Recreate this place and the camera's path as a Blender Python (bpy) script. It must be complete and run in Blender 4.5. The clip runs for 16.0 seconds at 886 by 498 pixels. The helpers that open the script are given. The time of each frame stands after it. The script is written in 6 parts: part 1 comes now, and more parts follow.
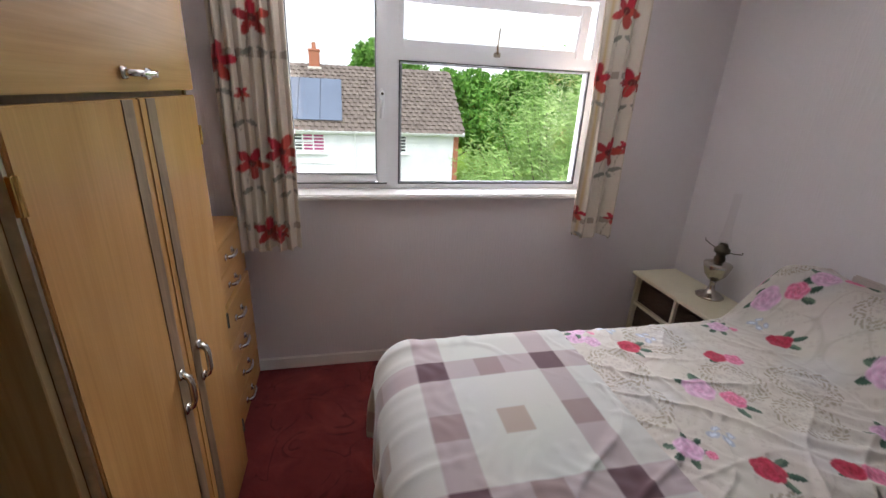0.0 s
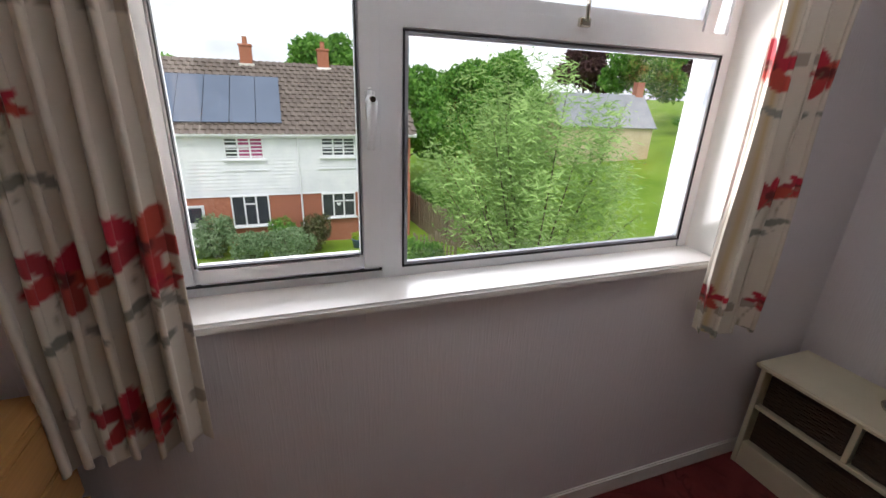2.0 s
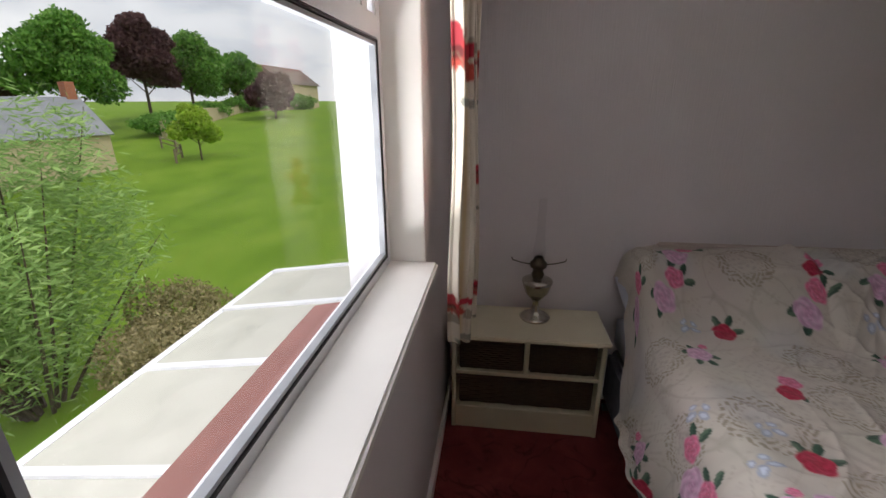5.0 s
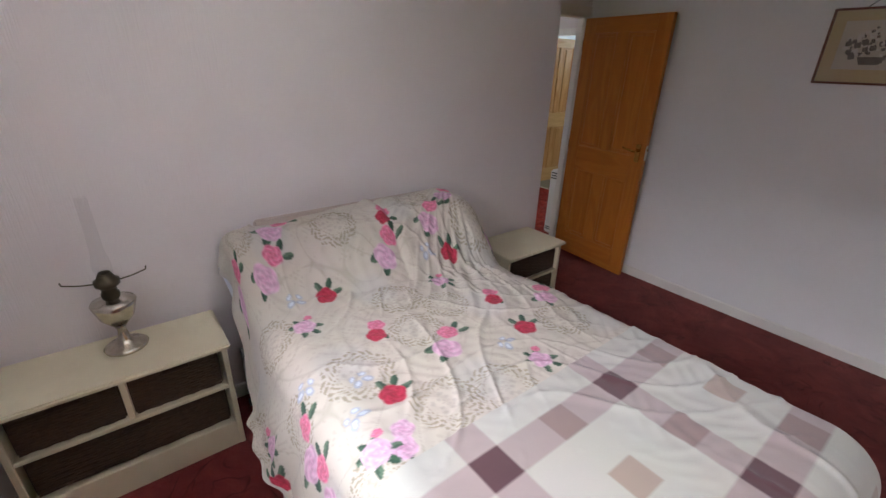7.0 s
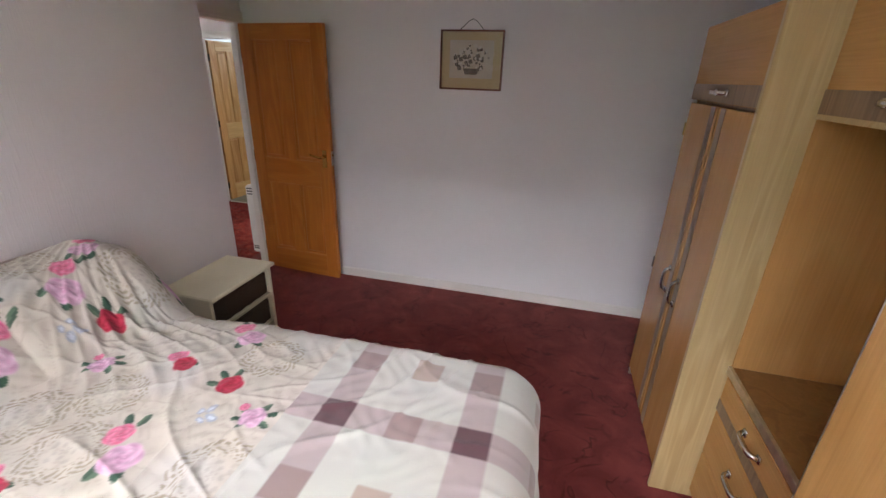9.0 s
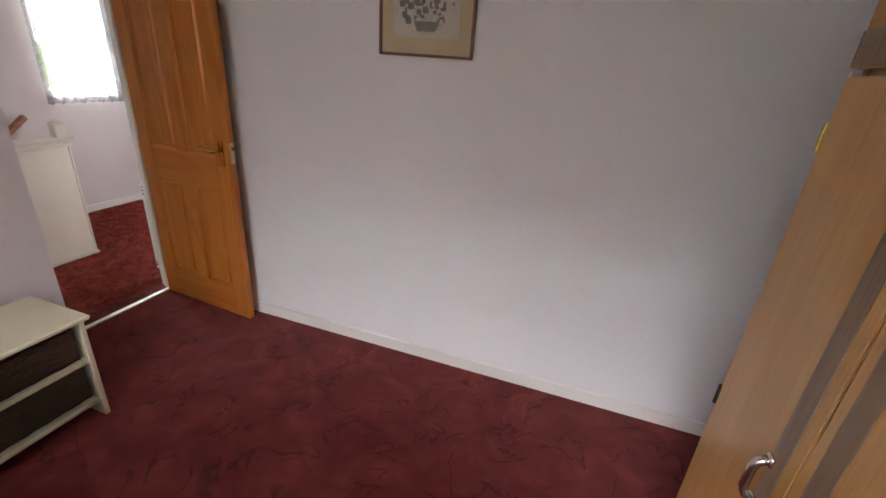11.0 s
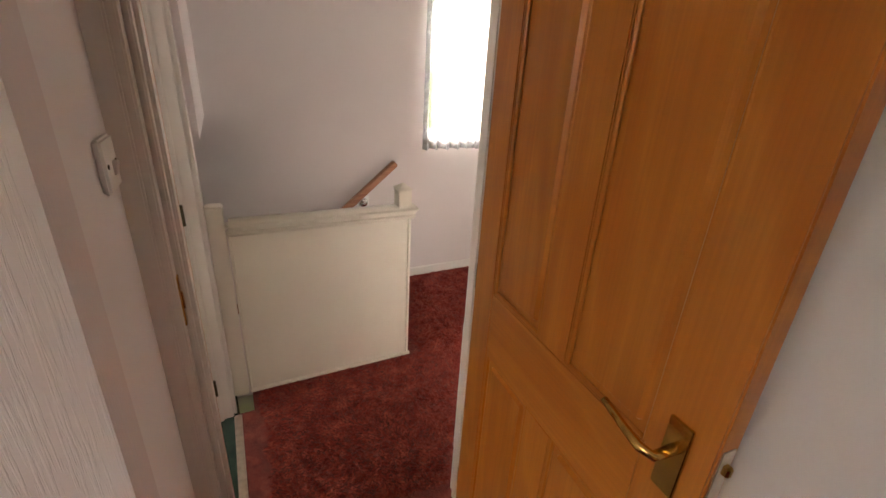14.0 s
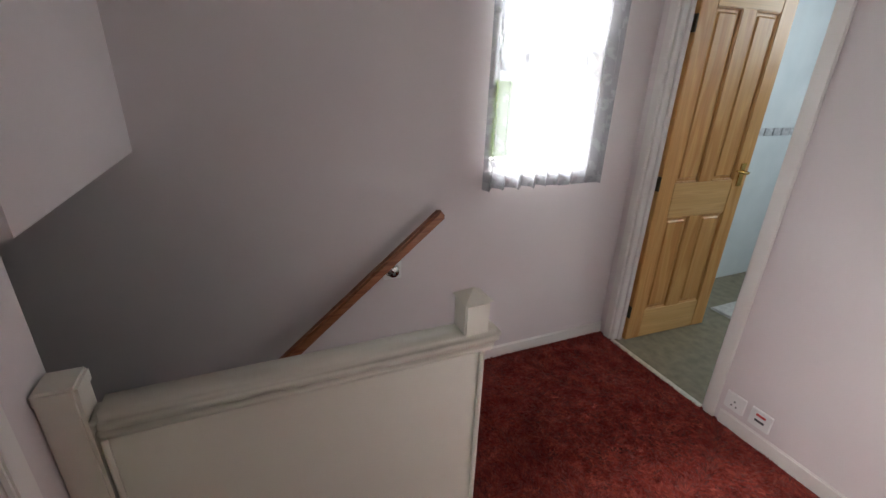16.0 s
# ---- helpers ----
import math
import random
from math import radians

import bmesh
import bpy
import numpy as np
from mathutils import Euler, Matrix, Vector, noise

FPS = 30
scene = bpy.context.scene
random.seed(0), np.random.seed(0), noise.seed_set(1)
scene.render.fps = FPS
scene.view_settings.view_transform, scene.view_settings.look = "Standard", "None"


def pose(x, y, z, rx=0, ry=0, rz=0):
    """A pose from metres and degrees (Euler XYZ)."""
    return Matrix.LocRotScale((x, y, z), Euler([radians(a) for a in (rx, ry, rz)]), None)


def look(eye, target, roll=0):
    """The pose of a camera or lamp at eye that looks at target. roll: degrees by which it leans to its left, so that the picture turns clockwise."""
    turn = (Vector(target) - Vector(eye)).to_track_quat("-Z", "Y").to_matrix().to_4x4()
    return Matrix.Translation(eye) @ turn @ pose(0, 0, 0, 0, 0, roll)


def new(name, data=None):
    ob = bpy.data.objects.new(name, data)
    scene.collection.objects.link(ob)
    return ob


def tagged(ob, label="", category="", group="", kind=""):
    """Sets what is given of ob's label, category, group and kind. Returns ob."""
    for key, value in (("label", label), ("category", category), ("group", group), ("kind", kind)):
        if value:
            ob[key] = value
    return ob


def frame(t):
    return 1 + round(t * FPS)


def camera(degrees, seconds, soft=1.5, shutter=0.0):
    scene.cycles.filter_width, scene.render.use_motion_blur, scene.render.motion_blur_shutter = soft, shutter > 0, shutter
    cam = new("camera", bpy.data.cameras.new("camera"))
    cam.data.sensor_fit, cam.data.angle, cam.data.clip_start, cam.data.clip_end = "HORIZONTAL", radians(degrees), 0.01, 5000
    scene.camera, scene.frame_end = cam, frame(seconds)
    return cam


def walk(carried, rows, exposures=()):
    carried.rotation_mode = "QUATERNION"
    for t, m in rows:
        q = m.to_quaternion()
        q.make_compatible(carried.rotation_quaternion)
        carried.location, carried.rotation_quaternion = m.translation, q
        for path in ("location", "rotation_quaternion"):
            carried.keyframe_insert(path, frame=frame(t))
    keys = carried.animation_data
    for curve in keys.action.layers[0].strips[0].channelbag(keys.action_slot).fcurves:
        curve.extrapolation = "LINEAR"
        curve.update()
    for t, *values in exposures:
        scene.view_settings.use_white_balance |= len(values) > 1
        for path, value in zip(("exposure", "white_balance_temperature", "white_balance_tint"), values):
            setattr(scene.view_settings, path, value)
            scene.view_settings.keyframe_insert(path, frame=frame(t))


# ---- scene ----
cam = camera(92.1, 16.0)
PATH = [
    (0, (0.73, 0.676, 1.605), (1.157, 2.502, 0.91), 2.8),
    (0.5, (0.737, 0.996, 1.596), (1.223, 2.808, 0.903), 2.5),
    (1, (0.71, 1.303, 1.586), (1.213, 3.108, 0.889), 2.3),
    (1.5, (0.68, 1.614, 1.609), (1.233, 3.402, 0.903), 1.6),
    (2, (0.712, 1.931, 1.601), (1.36, 3.691, 0.906), 2.2),
    (2.5, (0.767, 2.159, 1.597), (1.74, 3.766, 0.911), 3.4),
    (3, (0.805, 2.357, 1.615), (2.094, 3.729, 0.938), 0.8),
    (3.2, (0.82, 2.421, 1.62), (2.16, 3.733, 0.925), 0.9),
    (5.3, (0.819, 2.756, 1.583), (2.701, 2.719, 0.908), 0.3),
    (5.5, (0.826, 2.705, 1.588), (2.689, 2.482, 0.895), 1.0),
    (6, (0.896, 2.575, 1.606), (2.654, 1.987, 0.854), 2.4),
    (6.5, (0.885, 2.465, 1.599), (2.521, 1.618, 0.822), 2.5),
    (7, (0.915, 2.422, 1.615), (2.353, 1.284, 0.818), 1.8),
    (7.5, (0.941, 2.393, 1.624), (2.169, 1.033, 0.823), 1.9),
    (8, (0.937, 2.358, 1.625), (1.959, 0.829, 0.838), 2.1),
    (8.5, (0.917, 2.32, 1.641), (1.67, 0.636, 0.868), 2.0),
    (9, (0.863, 2.232, 1.656), (1.317, 0.434, 0.906), 1.9),
    (9.5, (0.791, 1.982, 1.653), (1.124, 0.157, 0.906), 1.4),
    (9.7, (0.813, 1.93, 1.6), (1.108, 0.085, 0.888), 1.3),
    (10.7, (0.70, 1.25, 1.55), (1.2, -0.54, 0.78), 3.5),
    (11.3, (0.82, 0.80, 1.52), (1.43, -0.94, 0.73), 5.0),
    (11.8, (1.031, 0.484, 1.502), (1.753, -1.201, 0.703), 6.3),
    (12, (1.138, 0.397, 1.521), (2.014, -1.205, 0.705), 6.1),
    (12.5, (1.377, 0.185, 1.537), (2.581, -1.187, 0.72), 4.1),
    (13, (1.633, 0.01, 1.564), (3.102, -1.095, 0.777), 4.7),
    (13.5, (1.994, -0.072, 1.581), (3.545, -1.067, 0.804), 5.1),
    (14, (2.338, -0.233, 1.542), (3.976, -1.083, 0.773), 3.3),
    (14.5, (2.608, -0.32, 1.538), (4.329, -0.996, 0.775), 4.0),
    (15, (2.913, -0.357, 1.515), (4.649, -1.008, 0.766), 3.3),
    (15.5, (3.161, -0.4, 1.515), (4.882, -1.095, 0.769), 2.0),
    (16, (3.432, -0.538, 1.514), (5.128, -1.282, 0.758), 2.0),
]
EXPOSURES = [(0, 0.7, 6200, 10), (1.0, 0.3, 6250, 10), (1.5, 0.1, 6300, 10), (2.5, 0.1, 6250, 10), (3.2, -0.05, 6400, 10), (5.3, -0.45, 6500, 10), (5.8, 0.0, 6500, 10),
             (6.2, 0.55, 6450, 10), (7, 1.15, 6250, 10), (8, 1.3, 6150, 10), (9, 1.65, 6350, 10), (12, 2.1, 6500, 10), (13.0, 2.2, 6800, 10), (13.5, 2.25, 7100, 10),
             (14.3, 2.2, 7900, 10), (14.8, 1.9, 7700, 10), (15.4, 1.65, 6700, 10), (16, 1.45, 6350, 10)]
walk(cam, [(t, look(eye, target, roll)) for t, eye, target, roll in PATH], EXPOSURES)

# ---- world, sun and lights ----
world = bpy.data.worlds.new("world")
scene.world = world
world.use_nodes = True
wn = world.node_tree.nodes
wl = world.node_tree.links
sky = wn.new("ShaderNodeTexSky")
sky.sky_type = "NISHITA"
sky.sun_disc = False
sky.sun_elevation = radians(50)
sky.sun_rotation = radians(200)
sky.air_density, sky.dust_density = 1.0, 3.0
cloud_tc = wn.new("ShaderNodeTexCoord")
cloud_map = wn.new("ShaderNodeMapping")
cloud_map.inputs["Scale"].default_value = (2.2, 2.2, 6.0)
cloud = wn.new("ShaderNodeTexNoise")
cloud.inputs["Scale"].default_value = 1.6
cloud.inputs["Detail"].default_value = 6
cloud_ramp = wn.new("ShaderNodeValToRGB")
cloud_ramp.color_ramp.elements[0].position = 0.32
cloud_ramp.color_ramp.elements[0].color = (6.2, 6.6, 7.3, 1)
cloud_ramp.color_ramp.elements[1].position = 0.62
cloud_ramp.color_ramp.elements[1].color = (11.5, 11.5, 11.6, 1)
cloud_mix = wn.new("ShaderNodeMixRGB")
cloud_mix.inputs[0].default_value = 0.88
wl.new(cloud_tc.outputs["Generated"], cloud_map.inputs["Vector"])
wl.new(cloud_map.outputs["Vector"], cloud.inputs["Vector"])
wl.new(cloud.outputs["Fac"], cloud_ramp.inputs[0])
wl.new(sky.outputs[0], cloud_mix.inputs[1])
wl.new(cloud_ramp.outputs[0], cloud_mix.inputs[2])
wl.new(cloud_mix.outputs[0], wn["Background"].inputs["Color"])
wn["Background"].inputs["Strength"].default_value = 0.125

sun = new("sun", bpy.data.lights.new("sun", "SUN"))
sun.data.energy, sun.data.angle, sun.data.color = 1.5, radians(20), (1, 0.96, 0.9)
sun.matrix_world = look((0, 0, 30), (4, 11, 13))


def fill_light(name, eye, target, w, h, power, color=(1, 1, 1)):
    """An added area lamp that brightens a room, aimed from eye at target."""
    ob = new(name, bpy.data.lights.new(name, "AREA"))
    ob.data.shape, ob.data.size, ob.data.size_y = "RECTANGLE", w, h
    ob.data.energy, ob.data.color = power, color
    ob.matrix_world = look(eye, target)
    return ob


# added panel outside the bedroom window, stands in for light from the sky
fill_light("sky_fill_bedroom", (1.3, 9.0, 5.4), (1.3, 0.6, 1.4), 7.0, 3.6, 760, (0.98, 0.965, 1.0))
# added upward lamp, imitates light bounced off the lean-to roof onto the ceiling
fill_light("bounce_fill_bedroom", (1.2, 4.3, 0.0), (1.2, 2.2, 1.9), 1.6, 0.8, 310, (0.99, 0.965, 0.985))
# added panel outside the stair window, in place of sky light
fill_light("sky_fill_landing", (7.7, -1.85, 3.2), (4.4, -0.9, 1.1), 1.6, 1.8, 1400, (1.0, 0.955, 0.93))
# unseen fill lamps added inside the two side rooms, which have no window here
fill_light("fill_bathroom", (4.3, -4.5, 2.0), (4.7, -2.6, 0.9), 0.9, 0.7, 7.5, (0.9, 0.97, 1.0))
fill_light("fill_green_room", (3.6, 2.6, 2.0), (3.75, 0.4, 0.4), 0.9, 0.7, 9, (1, 0.98, 0.95))


# ---- materials ----
def material(name, rough=0.6, metal=0.0, spec=0.5):
    m = bpy.data.materials.new(name)
    m.use_nodes = True
    b = m.node_tree.nodes["Principled BSDF"]
    b.inputs["Roughness"].default_value = rough
    b.inputs["Metallic"].default_value = metal
    b.inputs["Specular IOR Level"].default_value = spec
    return m, m.node_tree.nodes, m.node_tree.links, b


def ramp_node(n, stops):
    r = n.new("ShaderNodeValToRGB")
    els = r.color_ramp.elements
    els[0].position, els[0].color = stops[0][0], (*stops[0][1], 1)
    els[1].position, els[1].color = stops[-1][0], (*stops[-1][1], 1)
    for p, c in stops[1:-1]:
        e = els.new(p)
        e.color = (*c, 1)
    return r


def add_bump(n, l, b, src, strength, dist):
    bp = n.new("ShaderNodeBump")
    bp.inputs["Strength"].default_value = strength
    bp.inputs["Distance"].default_value = dist
    l.new(src, bp.inputs["Height"])
    l.new(bp.outputs[0], b.inputs["Normal"])
    return bp


def scaled_noise(n, l, scale, detail=4, rough=0.5, coord="Object"):
    tc = n.new("ShaderNodeTexCoord")
    mp = n.new("ShaderNodeMapping")
    mp.inputs["Scale"].default_value = scale if isinstance(scale, tuple) else (scale,) * 3
    nz = n.new("ShaderNodeTexNoise")
    nz.inputs["Scale"].default_value = 1.0
    nz.inputs["Detail"].default_value = detail
    nz.inputs["Roughness"].default_value = rough
    l.new(tc.outputs[coord], mp.inputs["Vector"])
    l.new(mp.outputs[0], nz.inputs["Vector"])
    return nz


def mottled(name, c1, c2, scale=6.0, rough=0.6, fine=120.0, bump=0.15, dist=0.002, metal=0.0, spec=0.5):
    """Two tones at a broad scale with a fine relief."""
    m, n, l, b = material(name, rough, metal, spec)
    a = scaled_noise(n, l, scale, 5)
    r = ramp_node(n, [(0.3, c1), (0.7, c2)])
    l.new(a.outputs["Fac"], r.inputs[0])
    l.new(r.outputs[0], b.inputs["Base Color"])
    f = scaled_noise(n, l, fine, 3)
    add_bump(n, l, b, f.outputs["Fac"], bump, dist)
    return m


def wallpaper(name, c1, c2):
    """Painted wood-chip style paper with vertical strings of relief."""
    m, n, l, b = material(name, 0.72, 0, 0.3)
    a = scaled_noise(n, l, 1.3, 4)
    r = ramp_node(n, [(0.3, c1), (0.7, c2)])
    l.new(a.outputs["Fac"], r.inputs[0])
    l.new(r.outputs[0], b.inputs["Base Color"])
    s = scaled_noise(n, l, (170, 170, 9), 3, 0.6)
    r2 = ramp_node(n, [(0.48, (0, 0, 0)), (0.66, (1, 1, 1))])
    l.new(s.outputs["Fac"], r2.inputs[0])
    add_bump(n, l, b, r2.outputs[0], 0.42, 0.0012)
    return m


def timber(name, c1, c2, c3, along="z", rough=0.42, rings=9.0, fine=1.0):
    """Wood with long grain along one axis and dark growth lines."""
    m, n, l, b = material(name, rough, 0, 0.45)
    st = {"x": (0.55, rings, rings), "y": (rings, 0.55, rings), "z": (rings, rings, 0.55)}[along]
    fs = {"x": (3, 160, 160), "y": (160, 3, 160), "z": (160, 160, 3)}[along]
    oi = n.new("ShaderNodeObjectInfo")
    a = scaled_noise(n, l, st, 3, 0.55)
    a.noise_dimensions = "4D"
    ml = n.new("ShaderNodeMath")
    ml.operation = "MULTIPLY"
    ml.inputs[1].default_value = 20
    l.new(oi.outputs["Random"], ml.inputs[0])
    l.new(ml.outputs[0], a.inputs["W"])
    wv = n.new("ShaderNodeMath")
    wv.operation = "MULTIPLY"
    wv.inputs[1].default_value = 34
    l.new(a.outputs["Fac"], wv.inputs[0])
    sn = n.new("ShaderNodeMath")
    sn.operation = "SINE"
    l.new(wv.outputs[0], sn.inputs[0])
    mr = n.new("ShaderNodeMapRange")
    mr.inputs[1].default_value, mr.inputs[2].default_value = -1, 1
    l.new(sn.outputs[0], mr.inputs[0])
    r = ramp_node(n, [(0.0, c1), (0.55, c2), (1.0, c3)])
    l.new(mr.outputs[0], r.inputs[0])
    f = scaled_noise(n, l, fs, 4, 0.6)
    mx = n.new("ShaderNodeMixRGB")
    mx.blend_type = "MULTIPLY"
    mx.inputs[0].default_value = 0.45 * fine
    r3 = ramp_node(n, [(0.3, (0.6, 0.55, 0.5)), (0.7, (1, 1, 1))])
    l.new(f.outputs["Fac"], r3.inputs[0])
    l.new(r.outputs[0], mx.inputs[1])
    l.new(r3.outputs[0], mx.inputs[2])
    l.new(mx.outputs[0], b.inputs["Base Color"])
    add_bump(n, l, b, f.outputs["Fac"], 0.08, 0.001)
    return m


def carpet(name, c1, c2, c3, scale, shaggy, marks=0.0):
    m, n, l, b = material(name, 0.95, 0, 0.1)
    a = scaled_noise(n, l, scale, 5, 0.62)
    a.inputs["Distortion"].default_value = 0.8
    r = ramp_node(n, [(0.3, c1), (0.52, c2), (0.72, c3)])
    l.new(a.outputs["Fac"], r.inputs[0])
    f = scaled_noise(n, l, 320, 3, 0.7)
    mx = n.new("ShaderNodeMixRGB")
    mx.blend_type = "MULTIPLY"
    mx.inputs[0].default_value = 0.7
    r3 = ramp_node(n, [(0.25, (0.45, 0.42, 0.42)), (0.75, (1, 1, 1))])
    l.new(f.outputs["Fac"], r3.inputs[0])
    k = scaled_noise(n, l, 3.6, 2, 0.45)
    k.inputs["Distortion"].default_value = 1.6
    k2 = ramp_node(n, [(0.462, (1, 1, 1)), (0.495, (0.4, 0.35, 0.35)), (0.510, (1, 1, 1))])
    l.new(k.outputs["Fac"], k2.inputs[0])
    g = scaled_noise(n, l, 6.5, 2)
    g2 = ramp_node(n, [(0.44, (0, 0, 0)), (0.54, (marks, marks, marks))])
    l.new(g.outputs["Fac"], g2.inputs[0])
    mk = n.new("ShaderNodeMixRGB")
    mk.blend_type = "MULTIPLY"
    l.new(g2.outputs[0], mk.inputs[0])
    l.new(r.outputs[0], mk.inputs[1])
    l.new(k2.outputs[0], mk.inputs[2])
    l.new(mk.outputs[0], mx.inputs[1])
    l.new(r3.outputs[0], mx.inputs[2])
    l.new(mx.outputs[0], b.inputs["Base Color"])
    b.inputs["Sheen Weight"].default_value = 0.25
    b.inputs["Sheen Tint"].default_value = (1, 0.6, 0.55, 1)
    ad = n.new("ShaderNodeMath")
    ad.operation = "ADD"
    l.new(a.outputs["Fac"], ad.inputs[0])
    l.new(f.outputs["Fac"], ad.inputs[1])
    add_bump(n, l, b, ad.outputs[0], shaggy, 0.006)
    return m


def printed(name, rough=0.85, weave=500.0, dirt=0.12, sheen=0.15):
    """Cloth whose printed design is stored with the mesh."""
    m, n, l, b = material(name, rough, 0, 0.2)
    at = n.new("ShaderNodeVertexColor")
    at.layer_name = "print"
    a = scaled_noise(n, l, 5, 4)
    mx = n.new("ShaderNodeMixRGB")
    mx.blend_type = "MULTIPLY"
    mx.inputs[0].default_value = dirt
    l.new(at.outputs["Color"], mx.inputs[1])
    l.new(a.outputs["Color"], mx.inputs[2])
    l.new(mx.outputs[0], b.inputs["Base Color"])
    b.inputs["Sheen Weight"].default_value = sheen
    f = scaled_noise(n, l, weave, 2)
    add_bump(n, l, b, f.outputs["Fac"], 0.25, 0.001)
    return m


def glass(name, rough=0.0, tint=(1, 1, 1), gloss=0.55):
    m, n, l, b = material(name, rough)
    out = n["Material Output"]
    t = n.new("ShaderNodeBsdfTransparent")
    t.inputs[0].default_value = (*tint, 1)
    g = n.new("ShaderNodeBsdfGlossy")
    g.inputs["Roughness"].default_value = 0.02
    lw = n.new("ShaderNodeLayerWeight")
    lw.inputs[0].default_value = 0.5
    pw = n.new("ShaderNodeMath")
    pw.operation = "POWER"
    pw.inputs[1].default_value = 5.0
    ma = n.new("ShaderNodeMath")
    ma.operation = "MULTIPLY_ADD"
    ma.inputs[1].default_value, ma.inputs[2].default_value = gloss, 0.025
    mix = n.new("ShaderNodeMixShader")
    l.new(lw.outputs["Facing"], pw.inputs[0])
    l.new(pw.outputs[0], ma.inputs[0])
    l.new(ma.outputs[0], mix.inputs[0])
    l.new(t.outputs[0], mix.inputs[1])
    l.new(g.outputs[0], mix.inputs[2])
    l.new(mix.outputs[0], out.inputs["Surface"])
    return m


def metalic(name, color, rough=0.25):
    m, n, l, b = material(name, rough, 1.0)
    a = scaled_noise(n, l, 40, 4)
    r = ramp_node(n, [(0.3, tuple(c * 0.75 for c in color)), (0.7, color)])
    l.new(a.outputs["Fac"], r.inputs[0])
    l.new(r.outputs[0], b.inputs["Base Color"])
    return m


def leafy(name, c1, c2, c3):
    m, n, l, b = material(name, 0.6, 0, 0.3)
    g = n.new("ShaderNodeNewGeometry")
    r = ramp_node(n, [(0.0, c1), (0.5, c2), (1.0, c3)])
    l.new(g.outputs["Random Per Island"], r.inputs[0])
    l.new(r.outputs[0], b.inputs["Base Color"])
    b.inputs["Transmission Weight"].default_value = 0.0
    tr = n.new("ShaderNodeBsdfTranslucent")
    l.new(r.outputs[0], tr.inputs[0])
    mx = n.new("ShaderNodeMixShader")
    mx.inputs[0].default_value = 0.35
    l.new(b.outputs[0], mx.inputs[1])
    l.new(tr.outputs[0], mx.inputs[2])
    l.new(mx.outputs[0], n["Material Output"].inputs["Surface"])
    return m


M_WALL = wallpaper("lilac_wallpaper", (0.67, 0.63, 0.645), (0.72, 0.68, 0.695))
M_WALL_S = mottled("lilac_emulsion", (0.745, 0.735, 0.75), (0.795, 0.785, 0.80), 1.2, 0.7, 90, 0.12, 0.002, 0, 0.3)
M_WALL_L = mottled("landing_emulsion", (0.68, 0.63, 0.63), (0.73, 0.685, 0.685), 1.2, 0.7, 90, 0.12, 0.002, 0, 0.3)
M_CEIL = mottled("ceiling_paint", (0.74, 0.73, 0.72), (0.8, 0.79, 0.78), 2, 0.8, 60, 0.2, 0.003)
M_GLOSS = mottled("white_gloss_paint", (0.72, 0.70, 0.67), (0.8, 0.78, 0.75), 3, 0.35, 60, 0.05, 0.001)
M_CREAM = mottled("cream_paint", (0.61, 0.555, 0.40), (0.69, 0.635, 0.475), 4, 0.42, 80, 0.08, 0.001)
M_JOINERY = mottled("ivory_gloss_paint", (0.70, 0.675, 0.59), (0.76, 0.735, 0.65), 3, 0.38, 60, 0.05, 0.001)
M_PVC = mottled("white_upvc", (0.75, 0.76, 0.79), (0.82, 0.83, 0.85), 5, 0.32, 50, 0.03, 0.001)
M_GASKET = mottled("black_gasket", (0.012, 0.012, 0.014), (0.03, 0.03, 0.035), 20, 0.6)
M_BEAD = mottled("grey_glazing_seal", (0.30, 0.32, 0.35), (0.42, 0.44, 0.47), 12, 0.45)
M_GLASS = glass("window_glass")
M_CARPET = carpet("red_bedroom_carpet", (0.140, 0.020, 0.021), (0.200, 0.034, 0.034), (0.275, 0.055, 0.052), 5.0, 0.35, 0.9)
M_CARPET_L = carpet("red_landing_carpet", (0.10, 0.016, 0.014), (0.19, 0.033, 0.027), (0.30, 0.066, 0.05), 17.0, 0.8)
M_GREEN = carpet("green_carpet", (0.012, 0.04, 0.035), (0.02, 0.06, 0.05), (0.03, 0.075, 0.06), 12, 0.3)
M_LINO = mottled("olive_vinyl", (0.16, 0.145, 0.095), (0.24, 0.215, 0.15), 18, 0.5, 150, 0.1)
M_PINE = timber("varnished_pine", (0.53, 0.185, 0.032), (0.565, 0.21, 0.038), (0.49, 0.16, 0.026), "z", 0.3, 3.4, 0.75)
M_PINE_H = timber("varnished_pine_rail", (0.53, 0.185, 0.032), (0.565, 0.21, 0.038), (0.49, 0.16, 0.026), "x", 0.3, 3.4, 0.75)
M_PINE_P = timber("pale_pine", (0.60, 0.315, 0.10), (0.66, 0.375, 0.13), (0.54, 0.255, 0.07), "z", 0.38, 5.0)
M_PINE_PH = timber("pale_pine_rail", (0.66, 0.40, 0.15), (0.72, 0.46, 0.19), (0.59, 0.32, 0.10), "x", 0.38, 5.0)
M_RAIL = timber("handrail_wood", (0.33, 0.13, 0.055), (0.40, 0.17, 0.075), (0.27, 0.095, 0.04), "y", 0.35, 12)
M_VENEER = timber("honey_veneer", (0.56, 0.305, 0.108), (0.58, 0.325, 0.118), (0.54, 0.288, 0.098), "z", 0.27, 1.6, 0.8)
M_VENEER_H = timber("honey_veneer_cross", (0.56, 0.305, 0.108), (0.58, 0.325, 0.118), (0.54, 0.288, 0.098), "y", 0.27, 1.6, 0.8)
M_STRIPE = timber("grey_walnut_strip", (0.25, 0.165, 0.095), (0.29, 0.19, 0.11), (0.21, 0.135, 0.075), "z", 0.45, 9)
